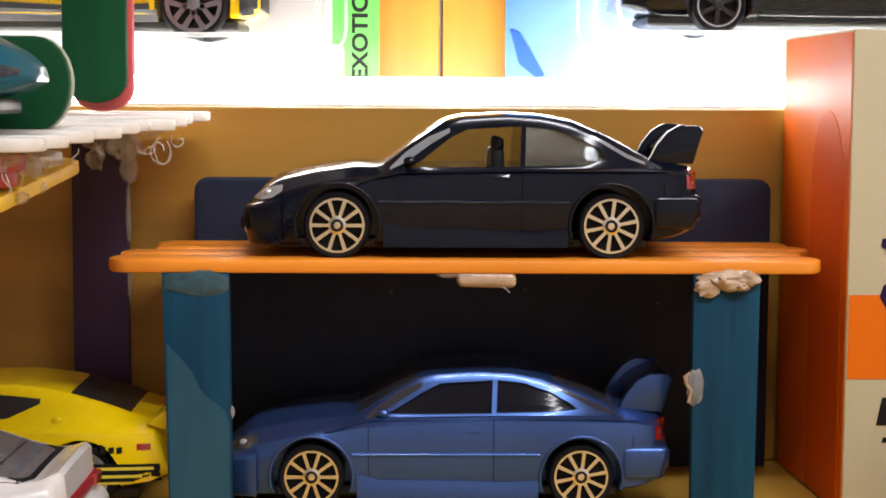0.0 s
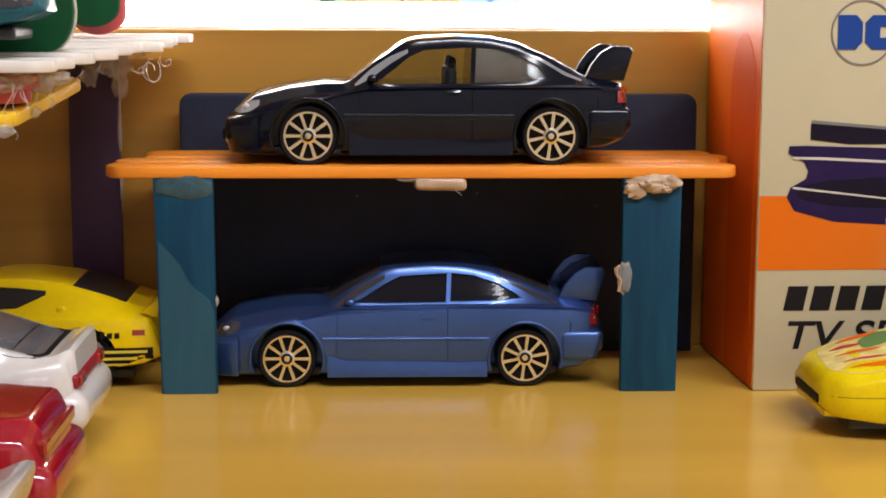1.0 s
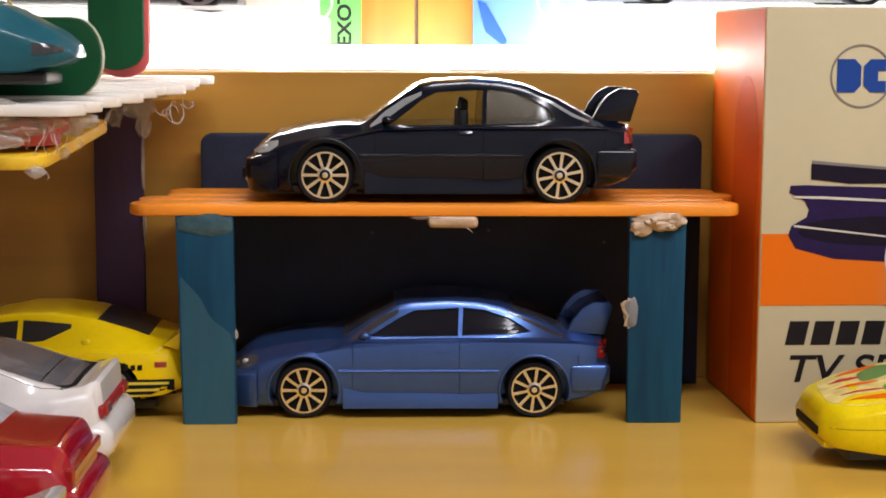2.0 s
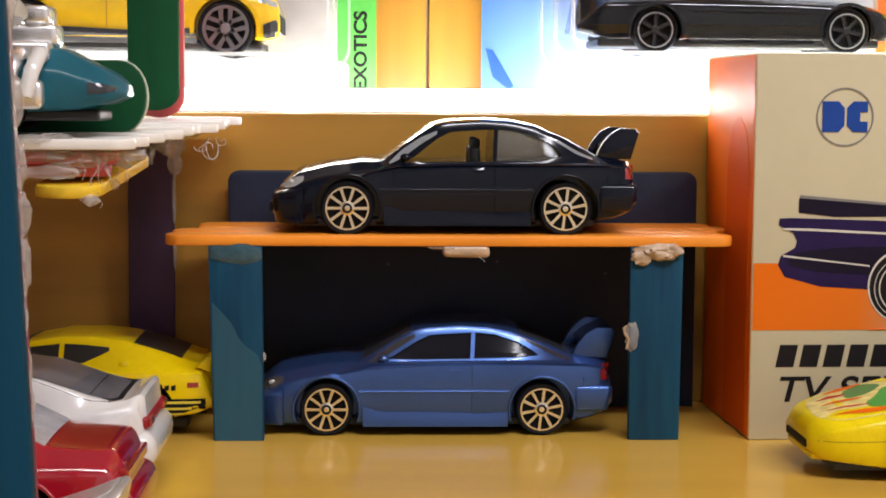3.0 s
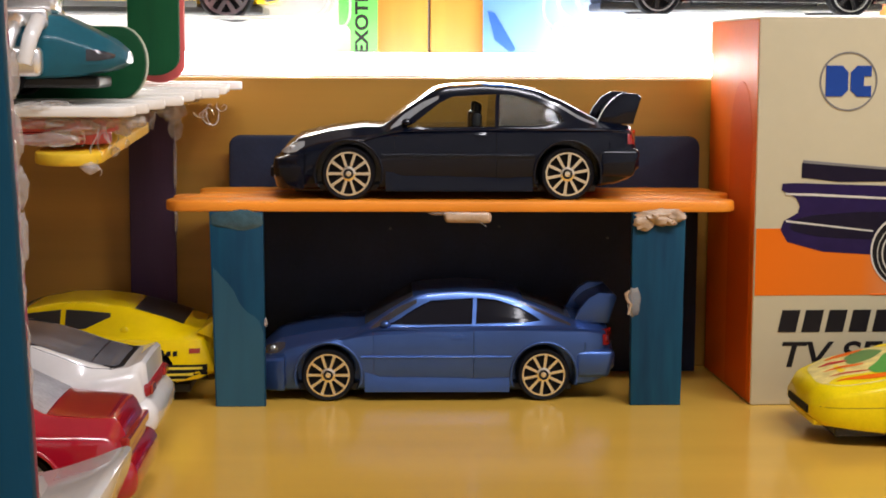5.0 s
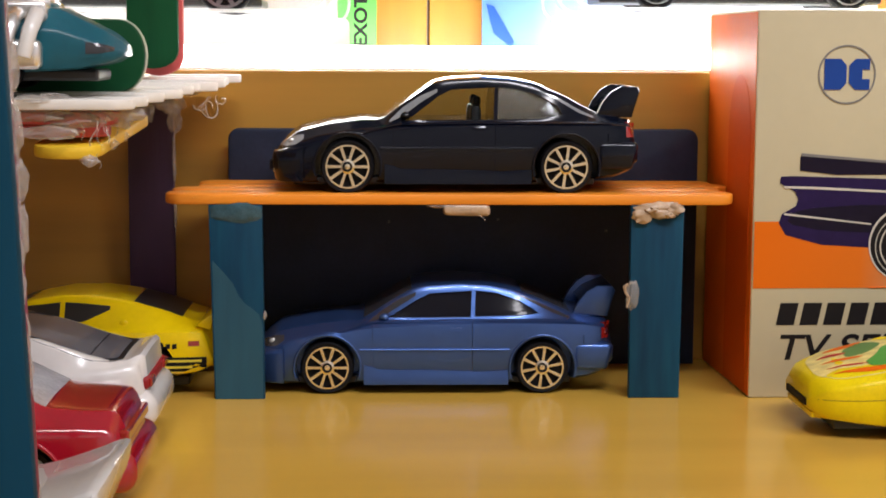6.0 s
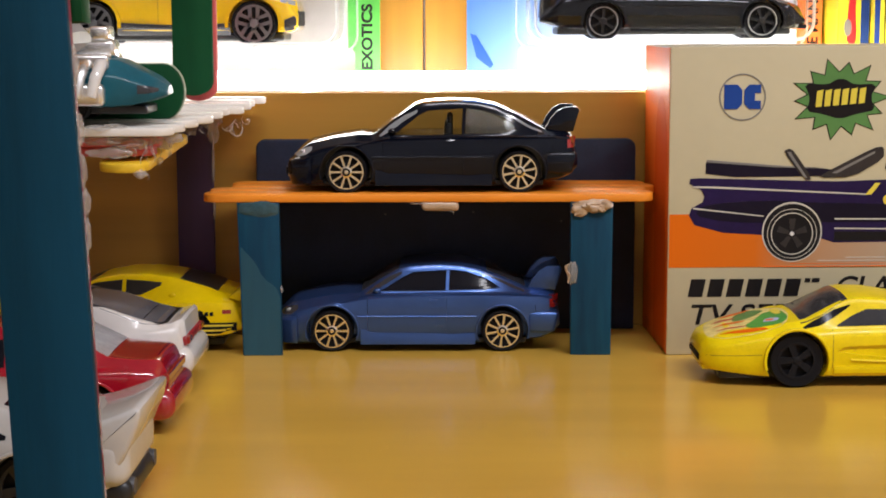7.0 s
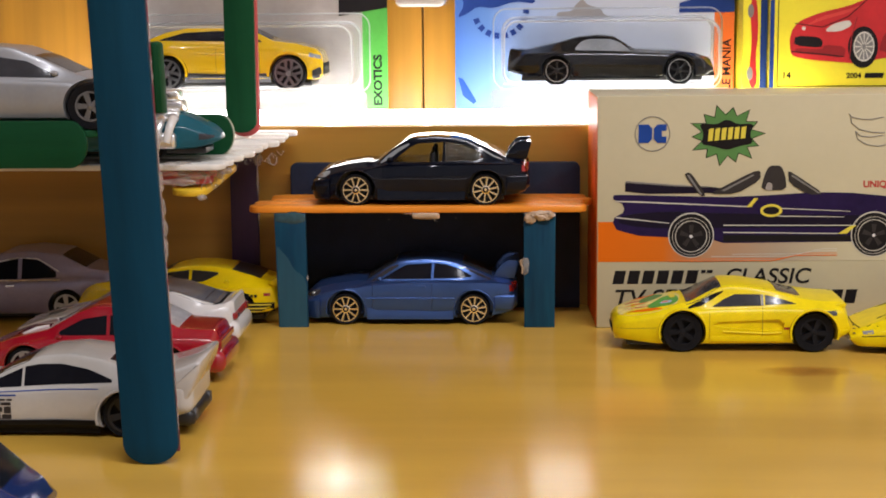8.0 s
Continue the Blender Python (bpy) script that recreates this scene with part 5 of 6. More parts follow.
wcar, wsh = plain_car("toy_white_coupe", -60.2, -128, 0, M_SHADEDWHITE, "white toy sports coupe with ducktail and printed door decal",
    [(-20, 6), (-18, 9), (-8, 11.8), (4, 13.0), (11, 17.0), (19, 20.0), (27, 20.6), (36, 19.2), (44, 16.9), (50, 16.0), (54, 16.2), (56.4, 13), (57.4, 8)],
    [(-20, 5.6), (-13, 9.2), (2, 12.4), (26, 13.4), (44, 15.0), (53, 14.4), (57.4, 7.5)], [(-20, 4.4), (-17, 2.6), (46, 2.6), (57.4, 6)], [(-20, 11), (-15, 13.8), (6, 14.0), (24, 13.6), (42, 15.6), (50, 15.0), (57.4, 12.0)], (-5.5, 41.5), 6.0,
    windows=[[(3.8, 12.7, 12.9), (9, 12.9, 15.2), (14.6, 13.2, 17.6)], [(15.3, 13.3, 17.9), (19, 13.5, 18.6), (25, 13.8, 18.7), (32, 14.2, 17.5), (38.5, 14.7, 15.3)]], screens=[[(5.2, 9.6), (10, 10.2), (16.4, 9.8)], [(37, 9.0), (45, 8.8)]], rim=M_PLASTIC, flare=0.8, arch=0.7, soft=1.6, crown=0.9)
part("ducktail", prism_bm(rounded([(45, 15.8), (51, 16.6), (56.5, 18.4), (60.2, 19.9), (61.2, 19.5), (60.6, 16.6), (59.2, 13.4), (57.2, 9.0), (48.0, 9.0)], 1), -13.6, 13.6, bev=0.9), M_SHADEDWHITE, wcar, "white ducktail spoiler", 50)
part("rear_bumper", box_bm(48, 58.8, -13.8, 13.8, 5.4, 15.0, 3.2, 6), M_SHADEDWHITE, wcar, "white rounded rear bumper", 60)
part("rear_diffuser", box_bm(50, 59.0, -12.4, 12.4, 2.4, 7.0, 1.8, 4), M_PLASTIC, wcar, "dark rear diffuser", 50)
for s in (-1, 1):
    part("exhaust", lathe_bm([(0.4, -1.5), (1.5, -1.6), (1.7, 0), (1.5, 1.6), (0.4, 1.5)], 16), M_GREYPLASTIC, wcar, "dark exhaust tip").matrix_basis = mm(57.6, s * 9.4, 5.4, 0, 0, 90)
    part("side_skirt", wsh.side_patch([(2.5, 1.0, 4.6), (34.6, 1.0, 4.8)], 0.5, 0.5, s, 14, 4), M_BLACKTRIM, wcar, "black side skirt")
    part("tail_light", wsh.side_patch([(55.2, 12.2, 13.2), (56.8, 12.0, 12.9)], 0.1, 0.3, s, 5, 3), M_TAIL, wcar)
    part("pin_line", wsh.side_patch([(7, 11.7, 11.95), (20, 12.3, 12.6), (35, 12.9, 13.15)], 0.06, 0.2, s, 12, 3), M_BLUEINK, wcar, "thin blue line")
for k, (x, z0, z1, w) in enumerate(((8.2, 10.9, 11.3, 5.2), (7.6, 9.7, 10.2, 3.0), (11.0, 9.7, 10.2, 1.4), (7.8, 8.6, 9.3, 1.2), (9.4, 8.5, 9.3, 2.6), (7.8, 6.8, 8.1, 2.0), (10.2, 6.4, 8.2, 1.8), (7.8, 5.2, 6.4, 1.4), (9.6, 5.0, 6.1, 2.4), (8.6, 4.9, 5.1, 3.0))):
    part("print_bar", wsh.side_patch([(x, z0, z1), (x + w, z0, z1)], 0.1, 0.2, -1, 6, 3), M_DARKINK if k else M_BLUEINK, wcar)

navy, nsh = plain_car("toy_navy_car", -69, -214, 0, M_NAVY, "dark navy toy car with a glossy window near the desk edge",
    [(-15, 6), (-13, 9), (-4, 12.0), (6, 13.6), (14, 18.6), (20, 20.4), (30, 20.0), (38, 16.0), (44, 11.0), (48, 8.5), (50, 5.6)],
    [(-15, 5.6), (-8, 9.2), (6, 12.4), (26, 12.0), (40, 10.0), (48, 7), (50, 5)], [(-15, 4.4), (-12, 2.6), (44, 2.6), (50, 4)], [(-15, 11), (-10, 13.8), (10, 14.0), (36, 14.2), (46, 12.6), (50, 10)], (0, 36), 5.4,
    windows=[[(10, 13.0, 13.8), (18, 13.0, 18.4), (28, 12.8, 18.0), (36, 12.0, 14.0)]], screens=[[(6.5, 9.2), (15, 9.4)], [(32, 9.2), (44.0, 9.6)]], glass=M_DARKGLASS)

# ---- stick garage ----
garage = thing("stick_garage", 0, 0, 0, "multi-storey toy garage glued from painted craft sticks", "toy garage")


def stick(mesh, x, y, z, rx=0, ry=0, rz=0, label="", name="stick"):
    return share(name, mesh, garage, mm(x, y, z, rx, ry, rz), label)


front_post = finish("post", stick_bm(190, 13.4, 2.0), M_NAVYTEAL, 40)
stick(front_post, -6.7, -165, 0.02, 90, -92.4, 0, "teal painted front post", "post")
back_strip = finish("post", stick_bm(188, 10.0, 2.0, False, True), M_WINEWOOD, 40)
stick(back_strip, -5.4, -162.7, 2.5, 90, -92.3, 0, "wine-red painted stick glued behind the post", "post")
edge_strip = finish("post", stick_bm(17, 3.0, 6.0, False, True), M_GREENWOOD, 40)
stick(edge_strip, -3.6, -158, 84, 90, -92, 0, "green stick edge beside the post", "post")
rear_low = finish("post", stick_bm(61, 10.0, 2.0, False, False), M_PURPLEWOOD, 40)
stick(rear_low, -17.0, 38, 0.02, 90, -90, 0, "dark purple painted rear post", "post")
rear_up = finish("post", stick_bm(114, 10.2, 2.0), M_GREENWOOD, 40)
stick(rear_up, -12.2, 8, 65.6, 90, -90, 0, "green painted rear post", "post")
rear_red = finish("post", stick_bm(120, 10.0, 2.0), M_REDWOOD, 40)
stick(rear_red, -11.4, 10.4, 64.2, 90, -90, 0, "red painted rear post", "post")
white_stick = finish("deck_stick", stick_bm(118, 9.5, 1.7), M_WHITEWOOD, 40)
random.seed(11)
for k, xe in enumerate((3.2, 1.4, 2.0, 0.8, -1.0, -1.2, -2.6, -4.0, -5.6, -6.8)):
    stick(white_stick, xe - 118 + random.uniform(-0.5, 0.5), 33.0 - 9.8 * k, 63.2 - 0.27 * k + random.uniform(-0.25, 0.25), 0, 0, random.uniform(-0.3, 0.3), "white painted deck stick", "deck_stick")
red_stick = finish("beam", stick_bm(30, 10, 2.0, False, True), M_REDWOOD, 40)
stick(red_stick, -40.0, -52, 58.4, 0, 0, 0, "red painted cross beam", "beam")
stick(red_stick, -41.5, -51, 56.3, 0, 0, 1.5, "red painted cross beam", "beam")
yel_stick = finish("beam", stick_bm(44, 11, 2.0, True, True), M_YELWOOD, 40)
stick(yel_stick, -17.8, -60, 53.0, 0, -5.0, 86, "yellow painted cross beam", "beam")
rail = finish("rail", stick_bm(118, 12.6, 2.0), M_GREENWOOD, 40)
stick(rail, -126.0, -33, 68.4, 90, 0, 0, "green painted guard rail", "rail")
rail_back = finish("rail", stick_bm(118.6, 12.9, 1.0), M_BAREWOOD, 40)
stick(rail_back, -126.4, -31.6, 68.4, 90, 0, 0, "pale bare edge showing behind the green rail", "rail")
rail2 = finish("rail", stick_bm(118, 13.0, 2.0), M_GREENWOOD, 40)
stick(rail2, -154.4, -101, 71.6, 90, 0, 0, "green painted guard rail", "rail")
deck2 = finish("deck_stick", stick_bm(118, 9.6, 2.0), M_GREENWOOD, 40)
for k in range(4):
    stick(deck2, -152, -94 + 9.8 * k, 74.2, 0, 0, 0, "green painted deck stick", "deck_stick")
random.seed(21)
# hot glue: lumps under the deck, on the purple post and along the front post
for x, y, z, sx, sy, sz in ((-9.2, 34.4, 60.6, 3.6, 1.6, 1.3), (-12.2, 36.4, 58.0, 2.8, 0.9, 2.6), (-11.6, 36.4, 54.6, 1.5, 0.6, 3.4), (-16.4, 36.6, 58.6, 3.6, 0.7, 1.4), (-17.6, 36.7, 55.6, 1.4, 0.4, 2.2), (-11.9, 36.6, 46.0, 0.4, 0.4, 5.0), (-11.8, 36.6, 34.0, 0.35, 0.4, 4.0),
                            (-22.0, -57.6, 59.0, 5.0, 1.2, 1.0), (-16.4, -57.4, 58.4, 4.2, 1.0, 1.2), (-20.0, -57.4, 56.2, 4.6, 0.9, 1.3), (-12.6, -56.8, 58.8, 2.8, 1.0, 0.9), (-10.2, -52.0, 58.2, 2.2, 1.4, 1.4), (-8.2, -48.0, 58.6, 2.0, 1.4, 1.0),
                            (-13.6, -59.0, 51.8, 1.5, 1.0, 0.8), (-11.6, -48.0, 53.8, 0.9, 2.6, 0.8), (-11.2, -38.0, 54.6, 0.7, 2.2, 0.9), (-22.4, -58.6, 61.6, 3.0, 1.8, 0.7), (-19.0, -57.6, 62.0, 2.4, 1.4, 0.5),
                            (-2.6, -163.2, 62, 0.7, 0.8, 2.4), (-2.2, -163.2, 52, 0.6, 0.8, 3.0), (-3.3, -163.2, 78, 0.6, 0.7, 3.2), (-2.3, -163.0, 57, 0.8, 0.7, 1.8), (-2.9, -163.0, 68, 0.7, 0.7, 2.6), (-15.8, -163.6, 58, 0.4, 0.6, 3.0), (-16.9, -163.6, 82, 0.4, 0.6, 2.4)):
    part("glue", blob_bm(sx, sy, sz, x + z, 0.6, (x, y, z), 2.0), M_GLUE, garage, "dried hot glue", 60)
for k, (x0, y0, z0, z1) in enumerate(((-12.6, -58.5, 58.6, 54.0), (-11.9, -58.6, 59.0, 54.2), (-11.2, -58.4, 59.0, 55.2), (-10.6, -57.0, 59.2, 54.6), (-9.8, -56.2, 59.2, 55.6), (-9.0, -52.0, 59.2, 56.4), (-8.0, -46.0, 59.4, 56.6), (-6.2, -40.0, 59.8, 57.6), (-5.0, -30.0, 60.2, 58.6), (-3.4, -26.0, 60.4, 59.0), (-12.0, -59.6, 53.0, 50.6), (-15.0, -59.4, 58.6, 55.2))):
    pts = [(x0 + 0.5 * math.sin(i * 1.1 + k) + 0.12 * i * (k % 3 - 1), y0 + 0.4 * math.cos(i * 0.9), z0 + (z1 - z0) * i / 5) for i in range(6)]
    part("glue_thread", tube_bm(pts, 0.07 + 0.05 * (k % 3 == 0)), M_GLUE, garage)
for k, (x0, y0, z0, w, h) in enumerate(((0.2, -12.0, 58.6, 1.3, 1.5), (0.9, -14.0, 58.9, 0.9, 1.9), (1.6, -2.0, 60.0, 0.7, 0.8), (-0.6, -18.0, 59.2, 1.0, 0.7))):
    pts = [(x0 + w * math.cos(0.75 * i + k) + 0.1 * i, y0 + 0.2 * i, z0 + h * math.sin(0.75 * i + k) - 0.08 * i) for i in range(10)]
    part("glue_thread", tube_bm(pts, 0.1), M_GLUE, garage, "curled thread of glue")
for k in range(15):
    z0, side, ln = 8 + 9.2 * k, (1, 1, -1)[k % 3], 6 + 5 * random.random()
    edge_x = -6.7 + side * 6.75
    pts = [(edge_x - 0.042 * (z0 + ln * i / 6) + 0.12 * math.sin(2.3 * i + k), -164.2 + 0.5 * (k % 2), z0 + ln * i / 6) for i in range(7)]
    part("glue", tube_bm(pts, [0.05, 0.14, 0.24, 0.12, 0.2, 0.15, 0.05], 8), M_GLUE, garage, "dried bead of glue along the post edge", 60)

# ---- cars on the garage decks ----
teal, tlsh = plain_car("toy_teal_car", -24.8, -47, 62.9, M_TEALPAINT, "teal toy dragster with a chrome engine on the white deck",
    [(-16, 6.9), (-15.4, 7.6), (-13.6, 9.0), (-6, 12.8), (4, 14.0), (14, 14.6), (22, 15.4), (34, 15.6), (48, 14), (54, 11), (56, 7)],
    [(-16, 6.2), (-13, 7.4), (-6, 10.0), (6, 11.0), (30, 12), (54, 10), (56, 6.5)], [(-16, 5.6), (-13.5, 4.4), (-9, 3.4), (-2, 3.0), (50, 2), (56, 5)], [(-16, 3.2), (-15.2, 5.8), (-13.5, 7.8), (-4, 9.6), (40, 13), (56, 12)], (3.2, 42), 3.4, rz=180,
    windows=[[(26, 12, 13), (30, 12.2, 14.4), (38, 12.2, 14.2)]], screens=[[(22, 8), (27, 8.4)], [(38, 8), (47, 7.6)]], soft=0.6, tumble=0.62, base_w=6.5, rim=M_BLACKTRIM)
for s in (-1, 1):
    part("nose_frame", tlsh.side_patch([(-15.2, 6.0, 7.4), (-12.6, 5.4, 8.2), (-9.6, 5.2, 8.5)], 0.1, 0.3, s, 8, 4), M_TEALPAINT, teal, "raised nose lamp frame")
    part("nose_lamp", tlsh.side_patch([(-14.6, 6.4, 7.0), (-12.6, 6.0, 7.6), (-10.3, 5.9, 7.8)], 0.2, 0.3, s, 8, 4), M_SMOKE, teal, "glossy dark nose lamp")
    for k in range(4):
        x = -3.0 + 3.4 * k
        part("exhaust_pipe", tube_bm([(x, s * 5.5, 11.6), (x + 0.2, s * 9.4, 12.2), (x + 0.8, s * 12.0, 9.6), (x + 1.8, s * 12.6, 5.4)], [1.3, 1.4, 1.3, 1.2], 10), M_CHROME if k % 2 else M_WHITEPAINT, teal, "chrome exhaust pipe", 60)
    part("valve_cover", box_bm(-4.2, 8.8, s * 6 - 2.4, s * 6 + 2.4, 10.6, 14.4, 0.9, 3), M_CHROME, teal, "chrome valve cover", 50)
    part("side_plate", box_bm(-3.8, 9.0, s * 10.6 - 1.6, s * 10.6 + 1.6, 3.4, 8.2, 1.2, 3), M_CHROME, teal, "chrome side plate", 50)
part("blower", box_bm(-4.6, 7.4, -3.2, 3.2, 13.4, 17.4, 1.0, 3), M_CHROME, teal, "chrome blower", 50)
part("intake", join_bm(box_bm(-3.4, 0.8, -3.8, 3.8, 17.2, 20.4, 0.8, 3), box_bm(1.8, 6.0, -3.8, 3.8, 17.2, 20.0, 0.8, 3)), M_CHROME, teal, "chrome intake scoop", 50)

silver, slsh = plain_car("toy_silver_car", -36, -84, 75.2, M_SILVER, "silver toy sports car on the green deck",
    [(-16, 6.5), (-14, 8.8), (-4, 12.4), (6, 15.6), (14, 19.4), (22, 22.4), (32, 23.2), (44, 21), (54, 16), (57, 9)],
    [(-16, 6), (-8, 9.6), (6, 13.2), (30, 14.4), (54, 13.6), (57, 8.5)], [(-16, 5), (-13, 3), (50, 3), (57, 6)], [(-16, 10), (-12, 13), (0, 14.4), (40, 14.6), (57, 12.6)], (0, 42), 6.6, rz=180,
    windows=[[(10, 14.4, 15.2), (18, 14.6, 19.0), (30, 15.0, 20.8)], [(31.5, 15, 20.8), (38, 15.2, 20), (46, 15.6, 16.4)]], screens=[[(5, 9), (16, 9.4)], [(42, 8.6), (52, 8)]], glass=M_SMOKE, rim=M_DARKRIM, rim_r=4.2, style="five")
mirror_both(silver, slsh, 10, 15.6, M_SILVER)

# ---- blister packs on the ledge ----
def blister(parent, x0, x1, y0, y1, z0, z1, r=5.0):
    """Clear blister: rounded shell standing off the card, with a flange round it."""
    shell = prism_bm(round_rect(x0, x1, z0, z1, r, 6), y0, y1, bev=1.6)
    part("blister", shell, M_BLISTER, parent, "clear plastic blister", 50).visible_shadow = False
    rim = prism_bm(round_rect(x0 - 4, x1 + 4, z0 - 3, z1 + 4, r, 6), y1 + 0.1, y1 + 0.5)
    part("flange", rim, M_BLISTER, parent, "clear plastic flange", 50).visible_shadow = False
    for yy, grow, rr in ((y0 + 0.4, -0.6, 0.46), (y1 - 0.5, 0.2, 0.6), (y1 - 0.2, 3.6, 0.34)):
        loop = round_rect(x0 - grow, x1 + grow, z0 - grow * 0.7, z1 + grow, r, 6)
        part("blister_edge", tube_bm([(a, yy, c) for a, c in loop + loop[:1]], rr, 6), M_FROST, parent, "bright folded plastic edge", 60).visible_shadow = False
    part("apron", prism_bm(round_rect(x0 - 4, x1 + 4, 0.6, z0 - 1.0, 1.5, 4), y0 + 6, y0 + 7), M_FROST, parent, "hazy plastic lower edge", 50).visible_shadow = False
    for k in range(3):
        ln = tube_bm([(x0 - 1.5 * k, y1 - 0.3 - 9 * (k == 2), z0 - 0.5 - 2.4 * k), (x1 + 1.5 * k, y1 - 0.3 - 9 * (k == 2), z0 - 0.5 - 2.4 * k)], 0.35, 6)
        part("fold", ln, M_FROST, parent).visible_shadow = False


pack_a = thing("blister_pack", 0, 0, 65, "green-edged blister pack with a yellow toy SUV", "toy pack", "blister packs on the ledge")
part("card", prism_bm(round_rect(-74, 22.8, 1, 112, 3, 5, (0, 0, 1, 1)), 76.0, 76.6), M_CARDGREY, pack_a, "grey printed card")
part("green_edge", prism_bm(round_rect(22.8, 32.2, 1, 112, 3, 5, (1, 1, 0, 0)), 76.0, 76.6), M_CARDGREEN, pack_a, "green card edge")
part("header", prism_bm([(14, 38.6), (32.2, 41.6), (32.2, 112), (14, 112)], 75.7, 75.95), M_INK, pack_a, "dark header print")
words("lettering", "EXOTICS", 3.1, M_INK, pack_a, 29.8, 75.95, 5.0, 90, -90, 0, bold=0.16, width=19)
blister(pack_a, -66, 22, 48, 74.5, 12.6, 36)
suv, vsh = plain_car("toy_suv", -1.6, 63, 77.4, M_AMBER, "yellow toy SUV with black lower trim inside a blister pack",
    [(-12.0, 8), (-11.7, 12.2), (-9.6, 14.6), (-2, 16.6), (6, 17.6), (13, 21.0), (21, 23.0), (33, 23.1), (45, 20.8), (53, 17.8), (57.6, 15.2), (58.2, 9)],
    [(-12, 7.6), (-9, 12.8), (4, 15.6), (30, 16.6), (52, 16.4), (58.2, 8.5)], [(-12, 5), (-10.6, 3.8), (50, 3.8), (58.2, 6)], [(-12, 11), (-9.4, 13.2), (0, 14.4), (22, 14.0), (44, 14.8), (58.2, 12.4)], (0, 44.5), 6.3, rz=180,
    windows=[[(10, 17.4, 17.8), (16, 17.6, 20.6), (24, 17.8, 21.6), (38, 18.0, 21.0), (47, 18.2, 18.5)]], screens=[[(7.0, 9), (14.4, 9.4)], [(45, 9), (54, 8.6)]], style="y", rim=M_DARKRIM, rim_r=5.2, flare=0.7)
for s in (-1, 1):
    part("lower_trim", vsh.side_patch([(6.6, 3.0, 6.4), (20, 3.0, 5.8), (38, 3.0, 6.6)], 0.35, 0.5, s, 12, 4), M_PLASTIC, suv, "black lower trim")
    part("rear_trim", vsh.side_patch([(51.4, 4.0, 7.4), (57.6, 6.0, 8.2)], 0.3, 0.5, s, 6, 4), M_PLASTIC, suv, "black rear bumper trim")
    for hx in (0, 44.5):
        arch = ring_bm(hx, 6.3, 7.0, 7.9, s * (vsh.side(hx, 10) - 0.6), s * (vsh.side(hx, 10) + 0.25), 40)
        bmesh.ops.delete(arch, geom=[v for v in arch.verts if v.co.z < 4.0], context="VERTS")
        part("wheel_arch", arch, M_AMBER, suv, smooth=30)
for s in (-1, 1):
    part("headlight", vsh.side_patch([(-11.2, 11.2, 12.4), (-7.4, 12.2, 13.6)], 0.1, 0.3, s, 6, 3), M_PALEGLASS, suv, "dark slim headlight")
    part("front_trim", vsh.side_patch([(-11.6, 4.6, 8.6), (-8.4, 4.0, 7.2)], 0.3, 0.5, s, 5, 4), M_PLASTIC, suv, "black front bumper trim")
    part("door_seam", vsh.side_patch([(10.4, 5.4, 14.8), (10.5, 5.4, 14.8)], 0.05, 0.2, s, 2, 8), M_BLACKTRIM, suv)
    part("door_seam", vsh.side_patch([(26.4, 5.4, 15.2), (26.5, 5.4, 15.2)], 0.05, 0.2, s, 2, 8), M_BLACKTRIM, suv)
    part("haunch_line", vsh.side_patch([(12, 12.4, 12.9), (34, 13.4, 14.0)], 0.25, 0.4, s, 14, 4, 0.24), M_AMBER, suv)
part("grille", box_bm(-12.15, -10.8, -9.4, 9.4, 5.4, 9.8, 0.5), M_BLACKTRIM, suv, "black front grille")

pack_b = thing("blister_pack", 0, 0, 65, "blue carded blister pack with a black toy muscle car", "toy pack", "blister packs on the ledge")
part("card", prism_bm(round_rect(57.6, 154.0, 1, 112, 3, 5, (0, 0, 1, 1)), 76.0, 76.6), M_CARDFADE, pack_b, "card print fading from blue to grey")
part("orange_edge", prism_bm(round_rect(154.0, 161.4, 1, 112, 3, 5, (1, 1, 0, 0)), 76.0, 76.6), M_CARDORANGE, pack_b, "orange card edge")
words("lettering", "LE MANIA", 3.2, M_INK, pack_b, 160.2, 75.95, 10.0, 90, -90, 0, bold=0.1, width=19)
part("badge_bar", prism_bm([(141, 39), (161.4, 39), (161.4, 47), (150, 45), (141, 42.5)], 75.7, 75.95), M_NAVYCARD, pack_b, "navy printed badge")
flame = part("flame_print", prism_bm(rounded([(58.4, 37.6), (62, 39.0), (66, 41.8), (72, 41.0), (80, 43.6), (88, 42.6), (86, 47), (70, 48), (60, 46), (61, 42)], 1), 75.7, 75.95), M_NAVYCARD, pack_b, "navy printed flame badge")
for k in range(9):
    a = math.radians(205 + 19 * k)
    ring = [(74.5 + r * math.cos(a + d), 40.5 + r * math.sin(a + d)) for r, d in ((8.6, -0.1), (8.6, 0.1), (10.8, 0.1), (10.8, -0.1))]
    part("badge_bar", prism_bm(ring, 75.72, 75.95), M_NAVYCARD, pack_b)
part("grey_print", prism_bm(rounded([(95, 37.0), (96, 39.6), (101, 39.6), (102.5, 42), (105, 44.4), (107, 42), (112, 40.6), (113, 38.6), (116, 37.4)], 2), 75.72, 75.95), M_CARDGREY, pack_b, "grey printed shape")
part("blue_swirl", prism_bm([(58.6, 15.5), (60.4, 15.0), (65.5, 6.5), (64.4, 5.4), (60.4, 8.6)], 75.6, 75.95), M_BLUEINK, pack_b, "dark blue printed swirl")
blister(pack_b, 75.6, 153.0, 44.6, 74.5, 13.4, 37.2)
